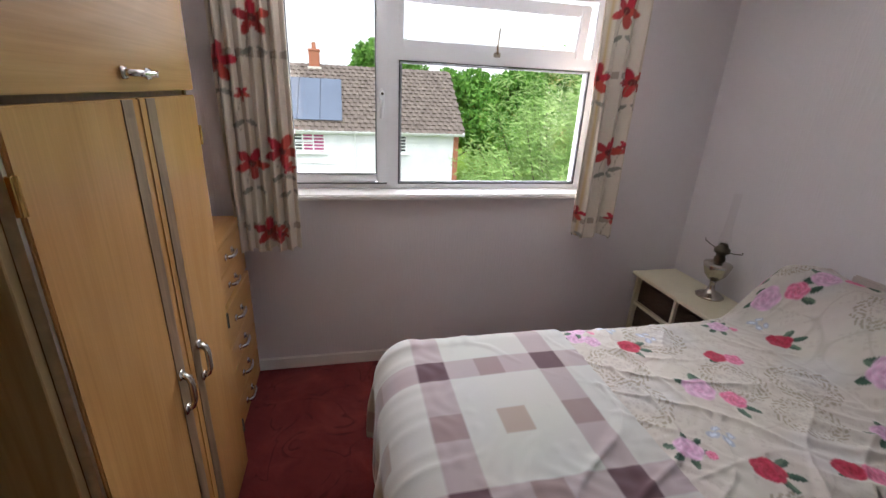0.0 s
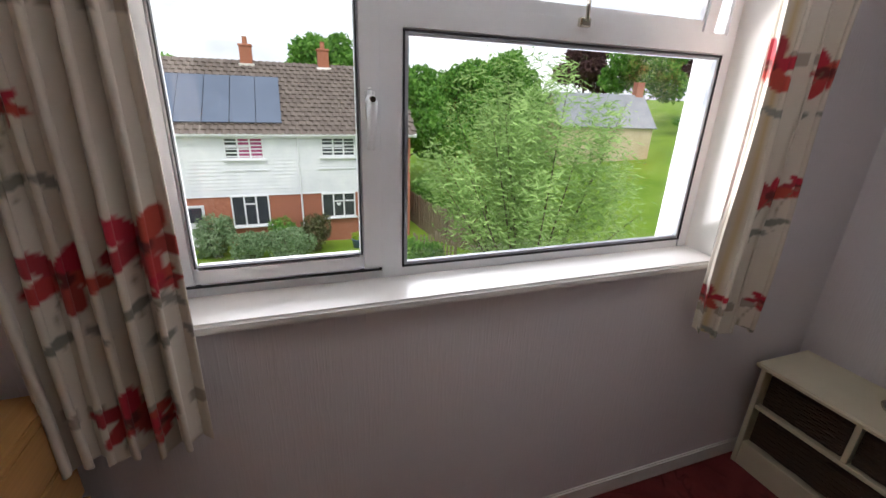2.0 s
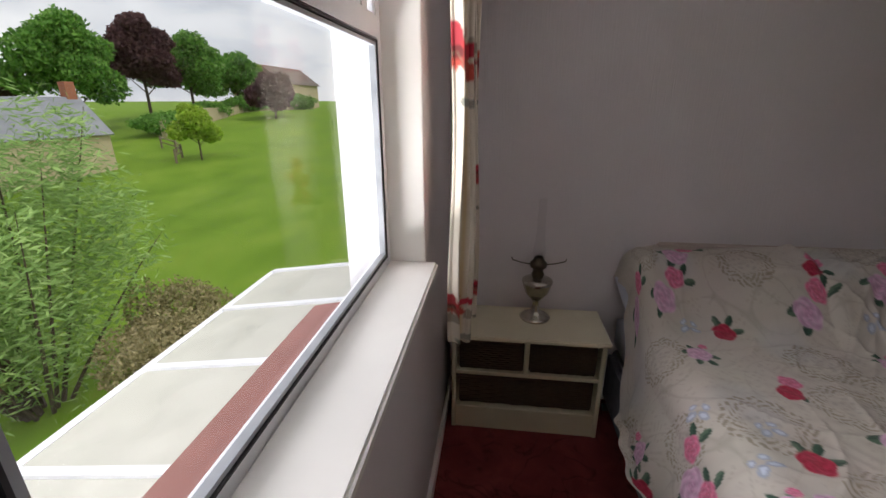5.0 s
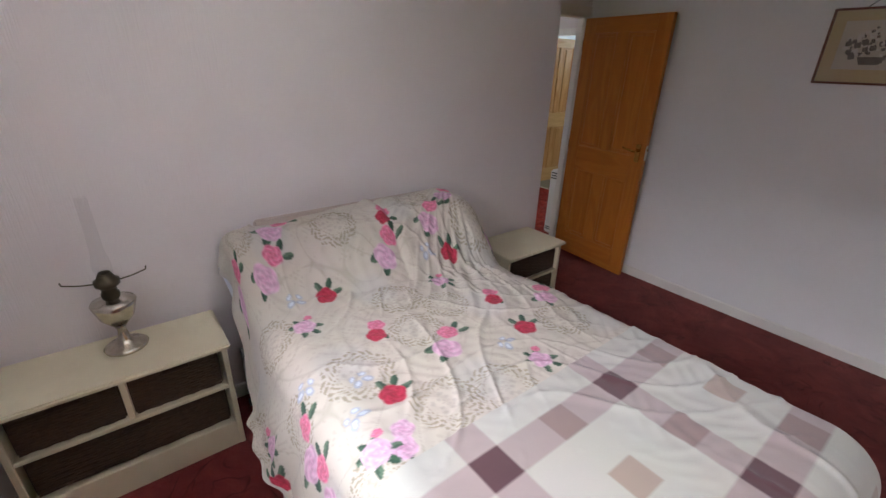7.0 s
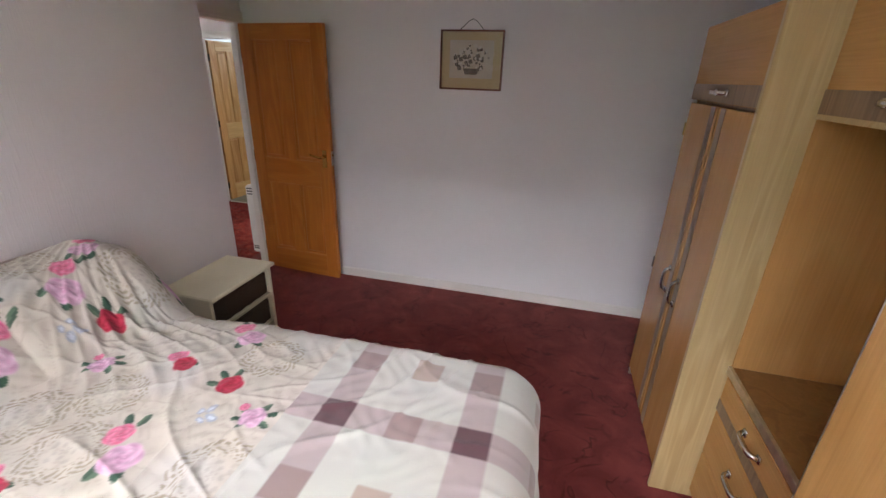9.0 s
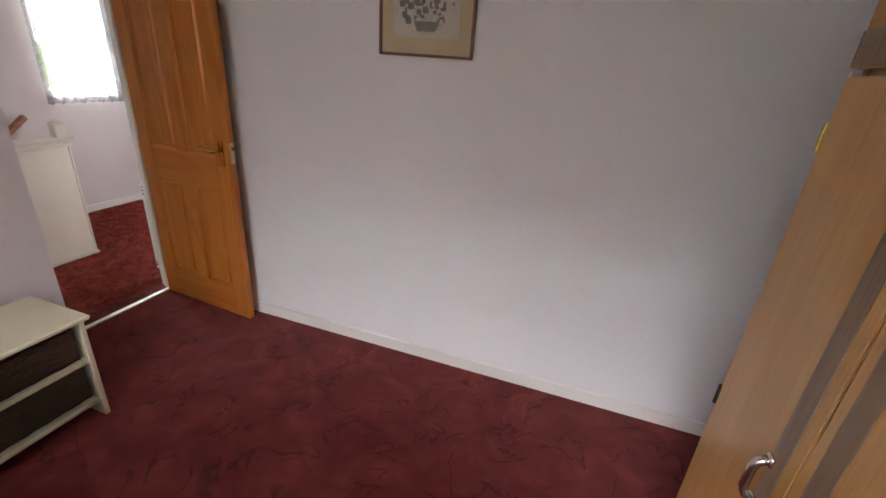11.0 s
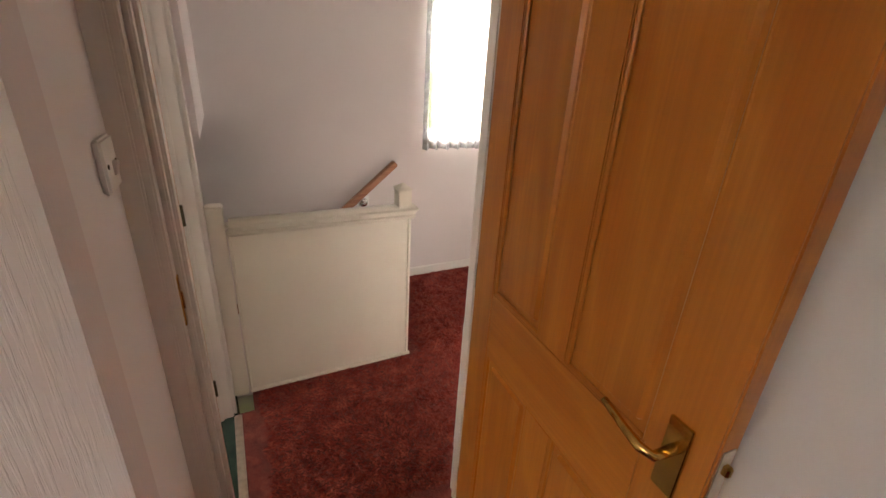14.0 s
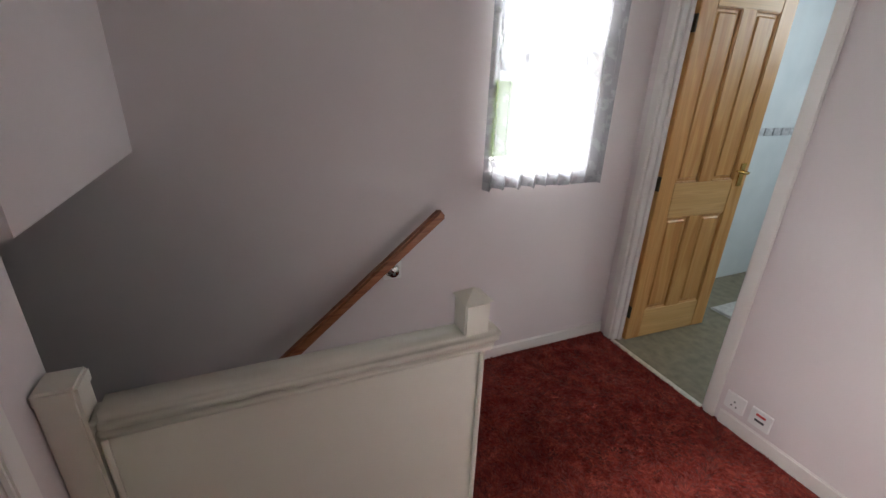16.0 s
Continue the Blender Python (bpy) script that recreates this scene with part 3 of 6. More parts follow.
def duvet_print(u, v):
    col = np.tile(np.array((0.53, 0.485, 0.43)), (len(u), 1))
    # faint curls all over
    w1 = np.sin(u * 46 + 3 * np.sin(v * 21)) * np.sin(v * 43 + 3 * np.sin(u * 19 + 1.3))
    w2 = np.sin(u * 118 + 2.5 * np.sin(v * 61)) * np.sin(v * 109 + 2.5 * np.sin(u * 57))
    col = blend(col, 0.24 * np.clip(np.abs(w2) * 3 - 1.4, 0, 1) * (w1 > 0.1), (0.30, 0.255, 0.20))
    line = np.clip(1 - np.abs(np.sin(u * 15 + 2.2 * np.sin(v * 13)) + np.cos(v * 17 + 2.2 * np.sin(u * 11))) / 0.09, 0, 1)
    col = blend(col, 0.38 * line, (0.31, 0.27, 0.22))
    patch = np.clip(np.sin(u * 9.3 + 1.7) * np.sin(v * 10.1 + 0.6) * 3 - 1.4, 0, 1)
    col = blend(col, 0.45 * patch, (0.50, 0.50, 0.50))
    for x, y, s in ((1.92, 1.95, 0.11), (1.66, 1.80, 0.10), (1.60, 1.62, 0.11), (2.02, 1.66, 0.10), (1.75, 1.15, 0.10), (2.25, 1.6, 0.10), (2.3, 2.12, 0.09), (1.95, 2.2, 0.09),
                    (2.72, 2.12, 0.09), (2.68, 1.68, 0.10), (2.5, 1.0, 0.10), (2.1, 1.46, 0.09), (1.55, 2.1, 0.09), (1.4, 1.0, 0.08), (2.75, 1.2, 0.09), (2.2, 0.8, 0.1), (1.75, 0.75, 0.1), (1.75, 2.42, 0.1), (2.2, 2.45, 0.1)):
        col = scroll(col, u, v, x, y, s)
    for x, y in ((1.78, 1.91), (2.42, 1.84), (2.42, 1.19), (1.79, 1.32), (1.3, 0.86), (2.0, 2.46)):
        col = leaves(col, u, v, x, y, -0.6, 0.055, 3)
        col = rose(col, u, v, x, y, 0.054, *REDS)
    # loose pairs and sprigs
    for x, y, a in ((2.10, 1.78, 0.4), (2.03, 1.26, 0.2), (2.66, 1.42, 1.0), (1.62, 1.97, 0.0)):
        col = leaves(col, u, v, x, y, a + 2.4, 0.045, 2)
        col = rose(col, u, v, x + 0.03, y - 0.01, 0.043, *(HOTS if x > 1.7 else PINKS))
        col = rose(col, u, v, x - 0.025, y + 0.02, 0.047, *(REDS if x > 1.7 else PINKS))
    for x, y, a in ((1.88, 1.62, 0.0), (1.86, 2.22, 0.3), (2.74, 1.93, 0.2), (1.92, 1.05, 0.2), (2.70, 1.02, 0.4), (2.55, 2.27, 0.2), (1.62, 0.72, 0.5), (2.56, 2.02, 0.2), (2.50, 1.50, 0.3), (2.58, 1.20, 0.1), (1.72, 2.25, 0.4)):
        col = leaves(col, u, v, x, y, a + 1.9, 0.07, 2)
        col = leaves(col, u, v, x + 0.04, y - 0.05, a - 1.2, 0.055, 2)
        col = rose(col, u, v, x + 0.058, y - 0.042, 0.05, *HOTS)
        col = rose(col, u, v, x - 0.02, y + 0.02, 0.066, *PINKS)
    for x, y in ((2.27, 1.36), (2.27, 1.99), (1.63, 2.05), (1.63, 1.42), (2.1, 2.38), (2.45, 0.88)):
        col = leaves(col, u, v, x, y, 3.6, 0.048, 3)
        col = leaves(col, u, v, x, y, 0.4, 0.04, 3)
        col = rose(col, u, v, x, y, 0.05, *PINKS)
        col = rose(col, u, v, x + 0.05, y - 0.03, 0.02, *HOTS)
    for x, y in ((1.49, 1.21), (1.51, 1.78)):
        col = rose(col, u, v, x, y, 0.034, *HOTS)
    for x, y, a in ((1.77, 2.04, 2.0), (2.45, 1.96, 1.5), (1.77, 1.45, 2.2), (2.45, 1.31, 1.7), (2.0, 2.1, 1.0), (1.9, 1.96, 1.8)):
        col = butterfly(col, u, v, x, y, 0.035, a)
    return col


def blanket_print(u, v):
    """Wide checks woven in plum, mauve and cream."""
    a = ((u - 1.353) / 0.413) % 1.0
    b = ((v - 1.290) / 0.512) % 1.0
    wa, wb = 0.235, 0.19
    da, db = (a < wa), (b < wb)
    ma, mb = (np.abs(a - 0.60) < 0.115), (np.abs(b - 0.595) < 0.095)
    col = np.tile(np.array((0.48, 0.475, 0.445)), (len(u), 1))
    col[da | db] = (0.37, 0.305, 0.305)
    col[(da & mb) | (db & ma)] = (0.27, 0.195, 0.19)
    col[ma & mb] = (0.36, 0.285, 0.245)
    col[da & db] = (0.095, 0.045, 0.055)
    return col


BX_0, BX_1, BY_0, BY_1 = 0.955, 2.88, 1.01, 2.00


def smooth_step(a, b, t):
    k = np.clip((t - a) / (b - a), 0, 1)
    return k * k * (3 - 2 * k)


def creases(x, y):
    """Soft creases of slept-in cloth, in two crossing families."""
    p = x * 7 + y * 15 + 1.6 * np.sin(x * 5 + 1) + 1.1 * np.sin(y * 8 - x * 3)
    q = x * 19 - y * 9 + 1.8 * np.sin(y * 6 + 2) + 1.2 * np.sin(x * 7 + y * 5)
    a = (1 - np.abs(np.sin(p))) ** 4 * (0.5 + 0.5 * np.sin(x * 4.1 + y * 6.3))
    b = (1 - np.abs(np.sin(q))) ** 4 * (0.5 + 0.5 * np.sin(x * 5.7 - y * 3.9 + 1))
    return 0.008 * a + 0.007 * b + 0.0016 * np.sin(x * 61 + 3 * np.sin(y * 23)) * np.sin(y * 53 + 3 * np.sin(x * 19))


def bed_top(x, y):
    """Height of the made bed over the floor."""
    z = 0.692 + 0.008 * np.sin(x * 5.1 + 1.0) * np.sin(y * 4.3)
    z = z + creases(x, y) * smooth_step(1.35, 1.7, x)
    # two plump pillows; the second lies higher and overlaps the first
    for cy, hw, hgt, x0 in ((1.74, 0.50, 0.225, 2.36), (1.12, 0.34, 0.262, 2.30)):
        px = smooth_step(x0, x0 + 0.36, x + 0.03 * np.sin(y * 9))
        tail = 1 - np.clip((x - 2.80) / 0.10, 0, 1) ** 2 * 0.35
        py = np.clip(1 - np.abs((y - cy) / hw) ** 8, 0, 1)
        sag = 1 - 0.06 * np.sin((y - cy) * 9 + 0.6) - 0.05 * np.sin(x * 11 + y * 3)
        z = np.maximum(z, 0.692 + hgt * px * tail * py * sag + creases(x + 0.7, y) * 1.3)
    # turned-over lip of the second pillow
    lip = np.exp(-((y - 1.43) / 0.035) ** 2) * smooth_step(2.52, 2.62, x) * (1 - smooth_step(2.82, 2.88, x))
    z = z + 0.026 * lip
    # pulled folds that fan from the second pillow
    ang = np.arctan2(y - 0.86, x - 2.92)
    d = np.hypot(x - 2.92, y - 0.86)
    zone = np.exp(-((y - 1.14) / 0.25) ** 2) * np.exp(-((x - 2.28) / 0.40) ** 2)
    w = np.sin(ang * 33 + 2.2 * np.sin(d * 5) + 0.8 * np.sin(ang * 13))
    z = z + 0.017 * zone * (1 - np.abs(w)) ** 1.5 + 0.006 * zone * np.sin(ang * 71 + 5 * d)
    # the far side falls away gently
    z = z - 0.085 * np.clip((1.30 - y) / 0.42, 0, 1) ** 2 * np.clip((x - 1.5) / 0.8, 0, 1) * (1 - np.clip((x - 2.45) / 0.2, 0, 1))
    return z


def cloth_sheet(name, u0, u1, v0, v1, step, lift, mat, paint, radius, hem, parent, label):
    """Cloth laid over the bed whose overhang bends down over the edges."""
    nu, nv = int((u1 - u0) / step) + 1, int((v1 - v0) / step) + 1
    U, V = np.meshgrid(np.linspace(u0, u1, nu), np.linspace(v0, v1, nv), indexing="ij")
    u, v = U.ravel(), V.ravel()
    tuck = smooth_step(2.28, 2.58, u)
    cx, cy = np.clip(u, BX_0, BX_1), np.clip(v, BY_0, BY_1 + 0.065 * tuck)
    ox, oy = u - cx, v - cy
    # by the pillows the cloth barely hangs over the window side
    oy = np.where(oy > 0, oy * (1 - 0.62 * tuck), oy)
    d = np.hypot(ox, oy)
    dx, dy = np.where(d > 1e-6, ox / np.maximum(d, 1e-6), 0), np.where(d > 1e-6, oy / np.maximum(d, 1e-6), 0)
    R = radius * (1 - 0.55 * tuck * (oy > 0))
    bend = np.clip(d / (R * math.pi / 2), 0, 1) * math.pi / 2
    drop = np.maximum(d - R * math.pi / 2, 0)
    along = u * np.abs(dy) + v * np.abs(dx)
    fold = np.clip(drop / 0.12, 0, 1) * (0.014 * np.sin(along * 21 + 2 * np.sin(along * 7)) + 0.007 * np.sin(along * 47))
    out = (R + lift) * np.sin(bend) + fold + (0.03 + 0.27 * np.clip(dy, 0, 1)) * drop
    top = bed_top(cx, cy) + lift
    x, y = cx + dx * out, cy + dy * out
    z = top - (R + lift) * (1 - np.cos(bend)) - drop
    z = np.maximum(z, hem + 0.015 * np.sin(along * 12))
    x = np.minimum(x, 2.88)
    idx = np.arange(nu * nv).reshape(nu, nv)
    faces = np.stack([idx[:-1, :-1], idx[1:, :-1], idx[1:, 1:], idx[:-1, 1:]], -1).reshape(-1, 4)
    me = bpy.data.meshes.new(name)
    o = origin_of(parent)
    me.from_pydata(np.stack([x - o.x, y - o.y, z - o.z], 1).tolist(), [], faces.tolist())
    me.materials.append(mat)
    me.polygons.foreach_set("use_smooth", [True] * len(me.polygons))
    lay = me.color_attributes.new("print", "FLOAT_COLOR", "POINT")
    c = np.clip(paint(u, v), 0, 1)
    lay.data.foreach_set("color", np.concatenate([c, np.ones((len(u), 1))], 1).ravel())
    ob = new(name, me)
    tagged(ob, label)
    return ob


bed = thing("double_bed", (1.85, 1.59, 0), "double divan bed with grey fabric base and mattress", "bed")
part("divan_base", box_bm(0.90, 2.89, 0.98, 2.13, 0.03, 0.34, 0.03, 3), M_DIVAN, bed)
part("mattress", box_bm(0.90, 2.89, 0.985, 2.12, 0.345, 0.60, 0.06, 4), M_SHEET, bed, "pale mattress", True)
part("headboard", box_bm(2.884, 2.906, 0.98, 1.97, 0.30, 0.932, 0.009, 3), mottled("pink_beige_headboard", (0.50, 0.42, 0.38), (0.56, 0.47, 0.43), 12, 0.85, 250, 0.3), bed, "low pinkish padded headboard")
for cx_, cy_ in ((1.0, 1.05), (1.0, 2.12), (2.8, 1.05), (2.8, 2.12)):
    part("castor", tube_bm([(cx_, cy_ - 0.02, 0.02), (cx_, cy_ + 0.02, 0.02)], 0.02, 12), M_SLOT, bed)


def pillow(cy, label):
    bm = bmesh.new()
    bmesh.ops.create_grid(bm, x_segments=26, y_segments=30, size=0.5)
    for v in bm.verts:
        e = max(0, (1 - (2 * v.co.x) ** 4)) * max(0, (1 - (2 * v.co.y) ** 4))
        v.co.z = 0.095 * e ** 0.5
    me = bpy.data.meshes.new("tmp")
    bm.to_mesh(me)
    for v in bm.verts:
        v.co.z = -0.8 * v.co.z
    bm.from_mesh(me)
    bpy.data.meshes.remove(me)
    bmesh.ops.remove_doubles(bm, verts=bm.verts[:], dist=0.0005)
    bmesh.ops.recalc_face_normals(bm, faces=bm.faces[:])
    moved(bm, pose(2.715, cy, 0.690, 0, -16, 0) @ Matrix.Diagonal((0.40, 0.60, 1, 1)))
    ob = new("pillow", mesh_of("pillow", bm, M_SHEET, True))
    tagged(ob, label, "pillow", "pillows on the bed")


pillow(1.845, "pale blue pillow peeping out under the duvet")
pillow(1.14, "pale blue pillow under the creased duvet")
duvet = cloth_sheet("duvet", 0.75, 2.88, 0.62, 2.53, 0.005, 0.012, M_DUVET, duvet_print, 0.13, 0.34, bed, "")
tagged(duvet, "cream floral duvet with red and pink roses on the bed", "duvet")
duvet.location = bed.location
blanket = cloth_sheet("checked_blanket", 0.50, 1.545, 0.985, 2.085, 0.0075, 0.024, M_BLANKET, blanket_print, 0.13, 0.2, bed, "")
tagged(blanket, "folded cream and plum checked blanket across the bed foot", "blanket")
blanket.location = bed.location


# ---- curtains ----
def curtain(name, x0, x1, yc, z0, z1, folds, motifs, label, stripe):
    """A gathered curtain; the print follows the cloth."""
    nu, nz = 150, 200
    wide = (x1 - x0) * 1.0
    S, Z = np.meshgrid(np.linspace(0, 1, nu), np.linspace(0, 1, nz), indexing="ij")
    s, q = S.ravel(), Z.ravel()
    amp = 0.036 * (0.75 + 0.35 * np.sin(s * 9 + 1))
    ph = s * folds * math.tau + 0.5 * np.sin(s * 7)
    x = x0 + wide * s + 0.010 * np.sin(2 * ph) + 0.012 * (1 - q) * np.sin(s * 5 + 2)
    y = yc + amp * np.sin(ph) * (0.75 + 0.25 * (1 - q)) + 0.006 * np.sin(q * 9 + s * 11)
    z = z0 + (z1 - z0) * q + 0.012 * np.sin(ph * 0.5 + 1) * (1 - q)
    u, v = (x - x0), z
    col = np.tile(np.array((0.69, 0.62, 0.525)), (len(u), 1))
    motifs = [(a, b, c * (1.5 if c > 0.045 else 1.1)) for a, b, c in motifs]
    if stripe:
        col = blend(col, np.clip(1 - np.abs(u - 0.04) / 0.012, 0, 1) * 0.7, (0.55, 0.36, 0.10))
    for zr in (0.93, 1.72):
        for k in range(8):
            cu = 0.02 + k * 0.047
            m = ((np.abs(u - cu) < 0.017) & (np.abs(v - zr) < 0.016)).astype(float)
            col = blend(col, m * 0.75, (0.27, 0.22, 0.17))
            col = blend(col, ((np.abs(u - cu) < 0.010) & (np.abs(v - zr) < 0.009)) * (0.8 if k % 2 else 0.0), (0.56, 0.49, 0.40))
    for mu, mz, ms in motifs:
        for k in range(5):
            a = k * 1.257 + mu * 9
            col = blend(col, blob(u, v, mu + 0.55 * ms * math.cos(a), mz + 0.55 * ms * math.sin(a), 0.52 * ms, 0.27 * ms, a), (0.50 - 0.1 * (k % 2), 0.03 + 0.012 * k, 0.055))
        col = blend(col, blob(u, v, mu, mz, 0.22 * ms, 0.22 * ms), (0.16, 0.03, 0.03))
        stem = np.clip(1 - np.abs(u - mu - 0.03 * np.sin((v - mz) * 14)) / 0.003, 0, 1) * (v < mz) * (v > mz - 0.16)
        col = blend(col, stem * 0.8, (0.24, 0.20, 0.13))
        col = blend(col, blob(u, v, mu - 0.03, mz - 0.13, 0.032, 0.012, 0.5), (0.24, 0.24, 0.20))
        col = blend(col, blob(u, v, mu + 0.03, mz - 0.125, 0.028, 0.011, -0.6), (0.30, 0.29, 0.25))
    idx = np.arange(nu * nz).reshape(nu, nz)
    faces = np.stack([idx[:-1, :-1], idx[1:, :-1], idx[1:, 1:], idx[:-1, 1:]], -1).reshape(-1, 4)
    me = bpy.data.meshes.new(name)
    me.from_pydata(np.stack([x, y, z], 1).tolist(), [], faces.tolist())
    me.materials.append(M_CURTAIN)
    me.polygons.foreach_set("use_smooth", [True] * len(me.polygons))
    lay = me.color_attributes.new("print", "FLOAT_COLOR", "POINT")
    lay.data.foreach_set("color", np.concatenate([np.clip(col, 0, 1), np.ones((len(u), 1))], 1).ravel())
    ob = new(name, me)
    sol = ob.modifiers.new("thick", "SOLIDIFY")
    sol.thickness = 0.003
    return tagged(ob, label, "curtain", "window curtains")


curtain("curtain", 0.17, 0.475, 2.865, 0.80, 2.24, 6.5, ((0.26, 1.30, 0.055), (0.12, 1.24, 0.05), (0.02, 1.68, 0.055), (0.17, 0.90, 0.05), (0.23, 0.88, 0.035), (0.18, 1.86, 0.05), (0.29, 1.22, 0.028), (0.11, 1.55, 0.03)), "cream curtain with red poppy print, gathered beside the drawers", False)
curtain("curtain", 2.00, 2.275, 2.845, 0.83, 2.24, 3.3, ((0.15, 1.325, 0.055), (0.235, 1.36, 0.03), (0.02, 1.70, 0.05), (0.22, 1.69, 0.05), (0.025, 0.97, 0.04), (0.12, 2.02, 0.055), (0.235, 0.95, 0.03)), "cream curtain with red poppy print, hanging over the nightstand", True)
rail = thing("curtain_rail", (1.25, 2.93, 2.26), "white plastic curtain track over the window", "curtain rail")
part("track", box_bm(0.12, 2.42, 2.88, 2.905, 2.25, 2.275, 0.004, 2), M_PLASTIC, rail)
for xb in (0.25, 1.25, 2.3):
    part("bracket", box_bm(xb - 0.012, xb + 0.012, 2.90, YN, 2.255, 2.29, 0.003), M_PLASTIC, rail)


# ---- fitted bedroom furniture ----
def bar_handle(parent, c, axis, length, mat, out=0.03):
    """A chrome bow handle standing off a front that faces +x."""
    x, y, z = c
    h = length / 2
    pts = []
    for k in range(9):
        a = -1 + k / 4
        o = out * (1 - abs(a) ** 6)
        pts.append((x + o, y, z + a * h) if axis == "z" else (x + o, y + a * h, z))
    bm = tube_bm(pts, [0.0095] * 9, 4)
    for sgn in (-1, 1):
        b = (y, z + sgn * (h - 0.004)) if axis == "z" else (y + sgn * (h - 0.004), z)
        bm = join(bm, box_bm(x - 0.001, x + 0.008, b[0] - 0.013, b[0] + 0.013, b[1] - 0.013, b[1] + 0.013, 0.003))
    return part("handle", bm, mat, parent, "chrome bow handle", True)


def hinge(parent, x, y, z, mat=M_BRASS):
    return part("hinge", join(box_bm(x - 0.002, x + 0.006, y - 0.009, y + 0.009, z - 0.03, z + 0.03, 0.001), tube_bm([(x + 0.006, y, z - 0.03), (x + 0.006, y, z + 0.03)], 0.004, 8)), mat, parent)


def wardrobe(y0, y1, xf, top, split, label, trim):
    w = thing("wardrobe", (-0.02, (y0 + y1) / 2, 0), label, "wardrobe", "fitted bedroom units")
    part("carcass", join(box_bm(XW + 0.005, xf - 0.024, y0, y0 + 0.018, 0, top), box_bm(XW + 0.005, xf - 0.024, y1 - 0.018, y1, 0, top),
                         box_bm(XW + 0.005, xf - 0.028, y0 + 0.018, y1 - 0.018, top - 0.02, top), box_bm(XW + 0.005, xf - 0.03, y0 + 0.018, y1 - 0.018, 0.0, 0.07),
                         box_bm(XW + 0.005, xf - 0.03, y0 + 0.018, y1 - 0.018, split - 0.01, split + 0.01)), M_DARKSIDE, w, "brown wooden side panels")
    mid = (y0 + y1) / 2 + 0.02
    for a, b, side in ((y0 + 0.004, mid - 0.003, -1), (mid + 0.003, y1 - 0.004, 1)):
        d = part("door", box_bm(xf - 0.022, xf, a, b, 0.06, split - 0.008, 0.003, 2), M_VENEER, w, "honey veneered door")
        s0, s1 = (mid - 0.085, mid - 0.035) if side < 0 else (mid + 0.035, mid + 0.085)
        part("inlay_strip", box_bm(xf - 0.001, xf + 0.0025, s0, s1, 0.062, split - 0.010), M_STRIPE, d, "grey-brown inlaid strip")
        bar_handle(d, (xf + 0.003, mid + side * 0.075, 0.80), "z", 0.12, M_CHROME, 0.026)
        for zz in (0.25, 0.75, split - 0.13):
            hinge(w, xf - 0.004, y0 + 0.003 if side < 0 else y1 - 0.003, zz, M_BRONZE if zz < 1 else M_BRASS)
    f = part("flap_door", box_bm(xf - 0.022, xf, y0 + 0.004, y1 - 0.004, split + 0.006, top - 0.004, 0.003, 2), M_VENEER_H, w, "honey veneered top cupboard flap")
    if trim:
        part("inlay_strip", box_bm(xf - 0.001, xf + 0.003, y0 + 0.005, y1 - 0.005, split + 0.008, split + 0.075), M_STRIPE, f, "grey-brown inlaid strip")
    bar_handle(f, (xf + 0.003, mid, split + 0.045), "y", 0.13, M_CHROME)
    part("edge_strip", box_bm(xf - 0.024, xf - 0.006, y0 - 0.006, y0 + 0.003, 0.0, split), M_ALU, w, "worn pale edging strip")
    return w


wardrobe(1.385, 2.235, 0.27, 2.20, 1.565, "honey veneered wardrobe with grey inlay and top cupboard", False)
wardrobe(-0.15, 0.645, 0.27, 1.90, 1.585, "honey veneered wardrobe standing free of the far wall", True)

alc = thing("alcove_unit", (-0.05, 1.0, 0), "honey veneered open dressing unit between the wardrobes", "dressing unit", "fitted bedroom units")
part("side_panel", box_bm(XW + 0.005, 0.285, 0.650, 0.672, 0, 2.05, 0.002), M_UPRIGHT, alc, "pale ash laminate upright")
part("side_panel", box_bm(XW + 0.005, 0.245, 1.358, 1.380, 0, 2.2, 0.002), M_UPRIGHT, alc, "pale ash laminate upright")
part("inner_side", box_bm(XW + 0.02, 0.127, 0.6725, 0.678, 0.682, 1.588), M_VENEER, alc, "honey veneered lining")
part("back_panel", box_bm(XW + 0.005, XW + 0.02, 0.672, 1.358, 0.68, 1.6), M_VENEER, alc)
part("top_board", box_bm(XW + 0.02, 0.125, 0.674, 1.356, 0.655, 0.68, 0.002), M_DARKSIDE, alc, "brown wooden dressing top")
part("edge_strip", box_bm(0.125, 0.140, 0.674, 1.356, 0.653, 0.684, 0.002), M_ALU, alc, "pale metal edging")
body = part("body", box_bm(XW + 0.02, 0.110, 0.674, 1.356, 0.0, 0.652), M_DARKSIDE, alc)
for i, (z0, z1) in enumerate(((0.485, 0.640), (0.27, 0.478), (0.05, 0.262))):
    d = part("drawer", box_bm(0.108, 0.132, 0.678, 1.352, z0, z1, 0.003, 2), M_VENEER_H, alc, "honey veneered drawer front")
    if i == 0:
        part("inlay_strip", box_bm(0.131, 0.1345, 0.679, 1.351, z0 + 0.002, z0 + 0.05), M_STRIPE, d, "grey-brown inlaid strip")
    bar_handle(d, (0.133, 0.965, (z0 + z1) / 2 + 0.02), "y", 0.12, M_CHROME)
cup = part("flap_door", box_bm(0.108, 0.130, 0.676, 1.354, 1.585, 2.0, 0.003, 2), M_VENEER_H, alc, "honey veneered cupboard flap")
part("inlay_strip", box_bm(0.129, 0.133, 0.677, 1.353, 1.587, 1.655), M_STRIPE, cup, "grey-brown inlaid strip")
bar_handle(cup, (0.133, 1.02, 1.63), "y", 0.13, M_CHROME)
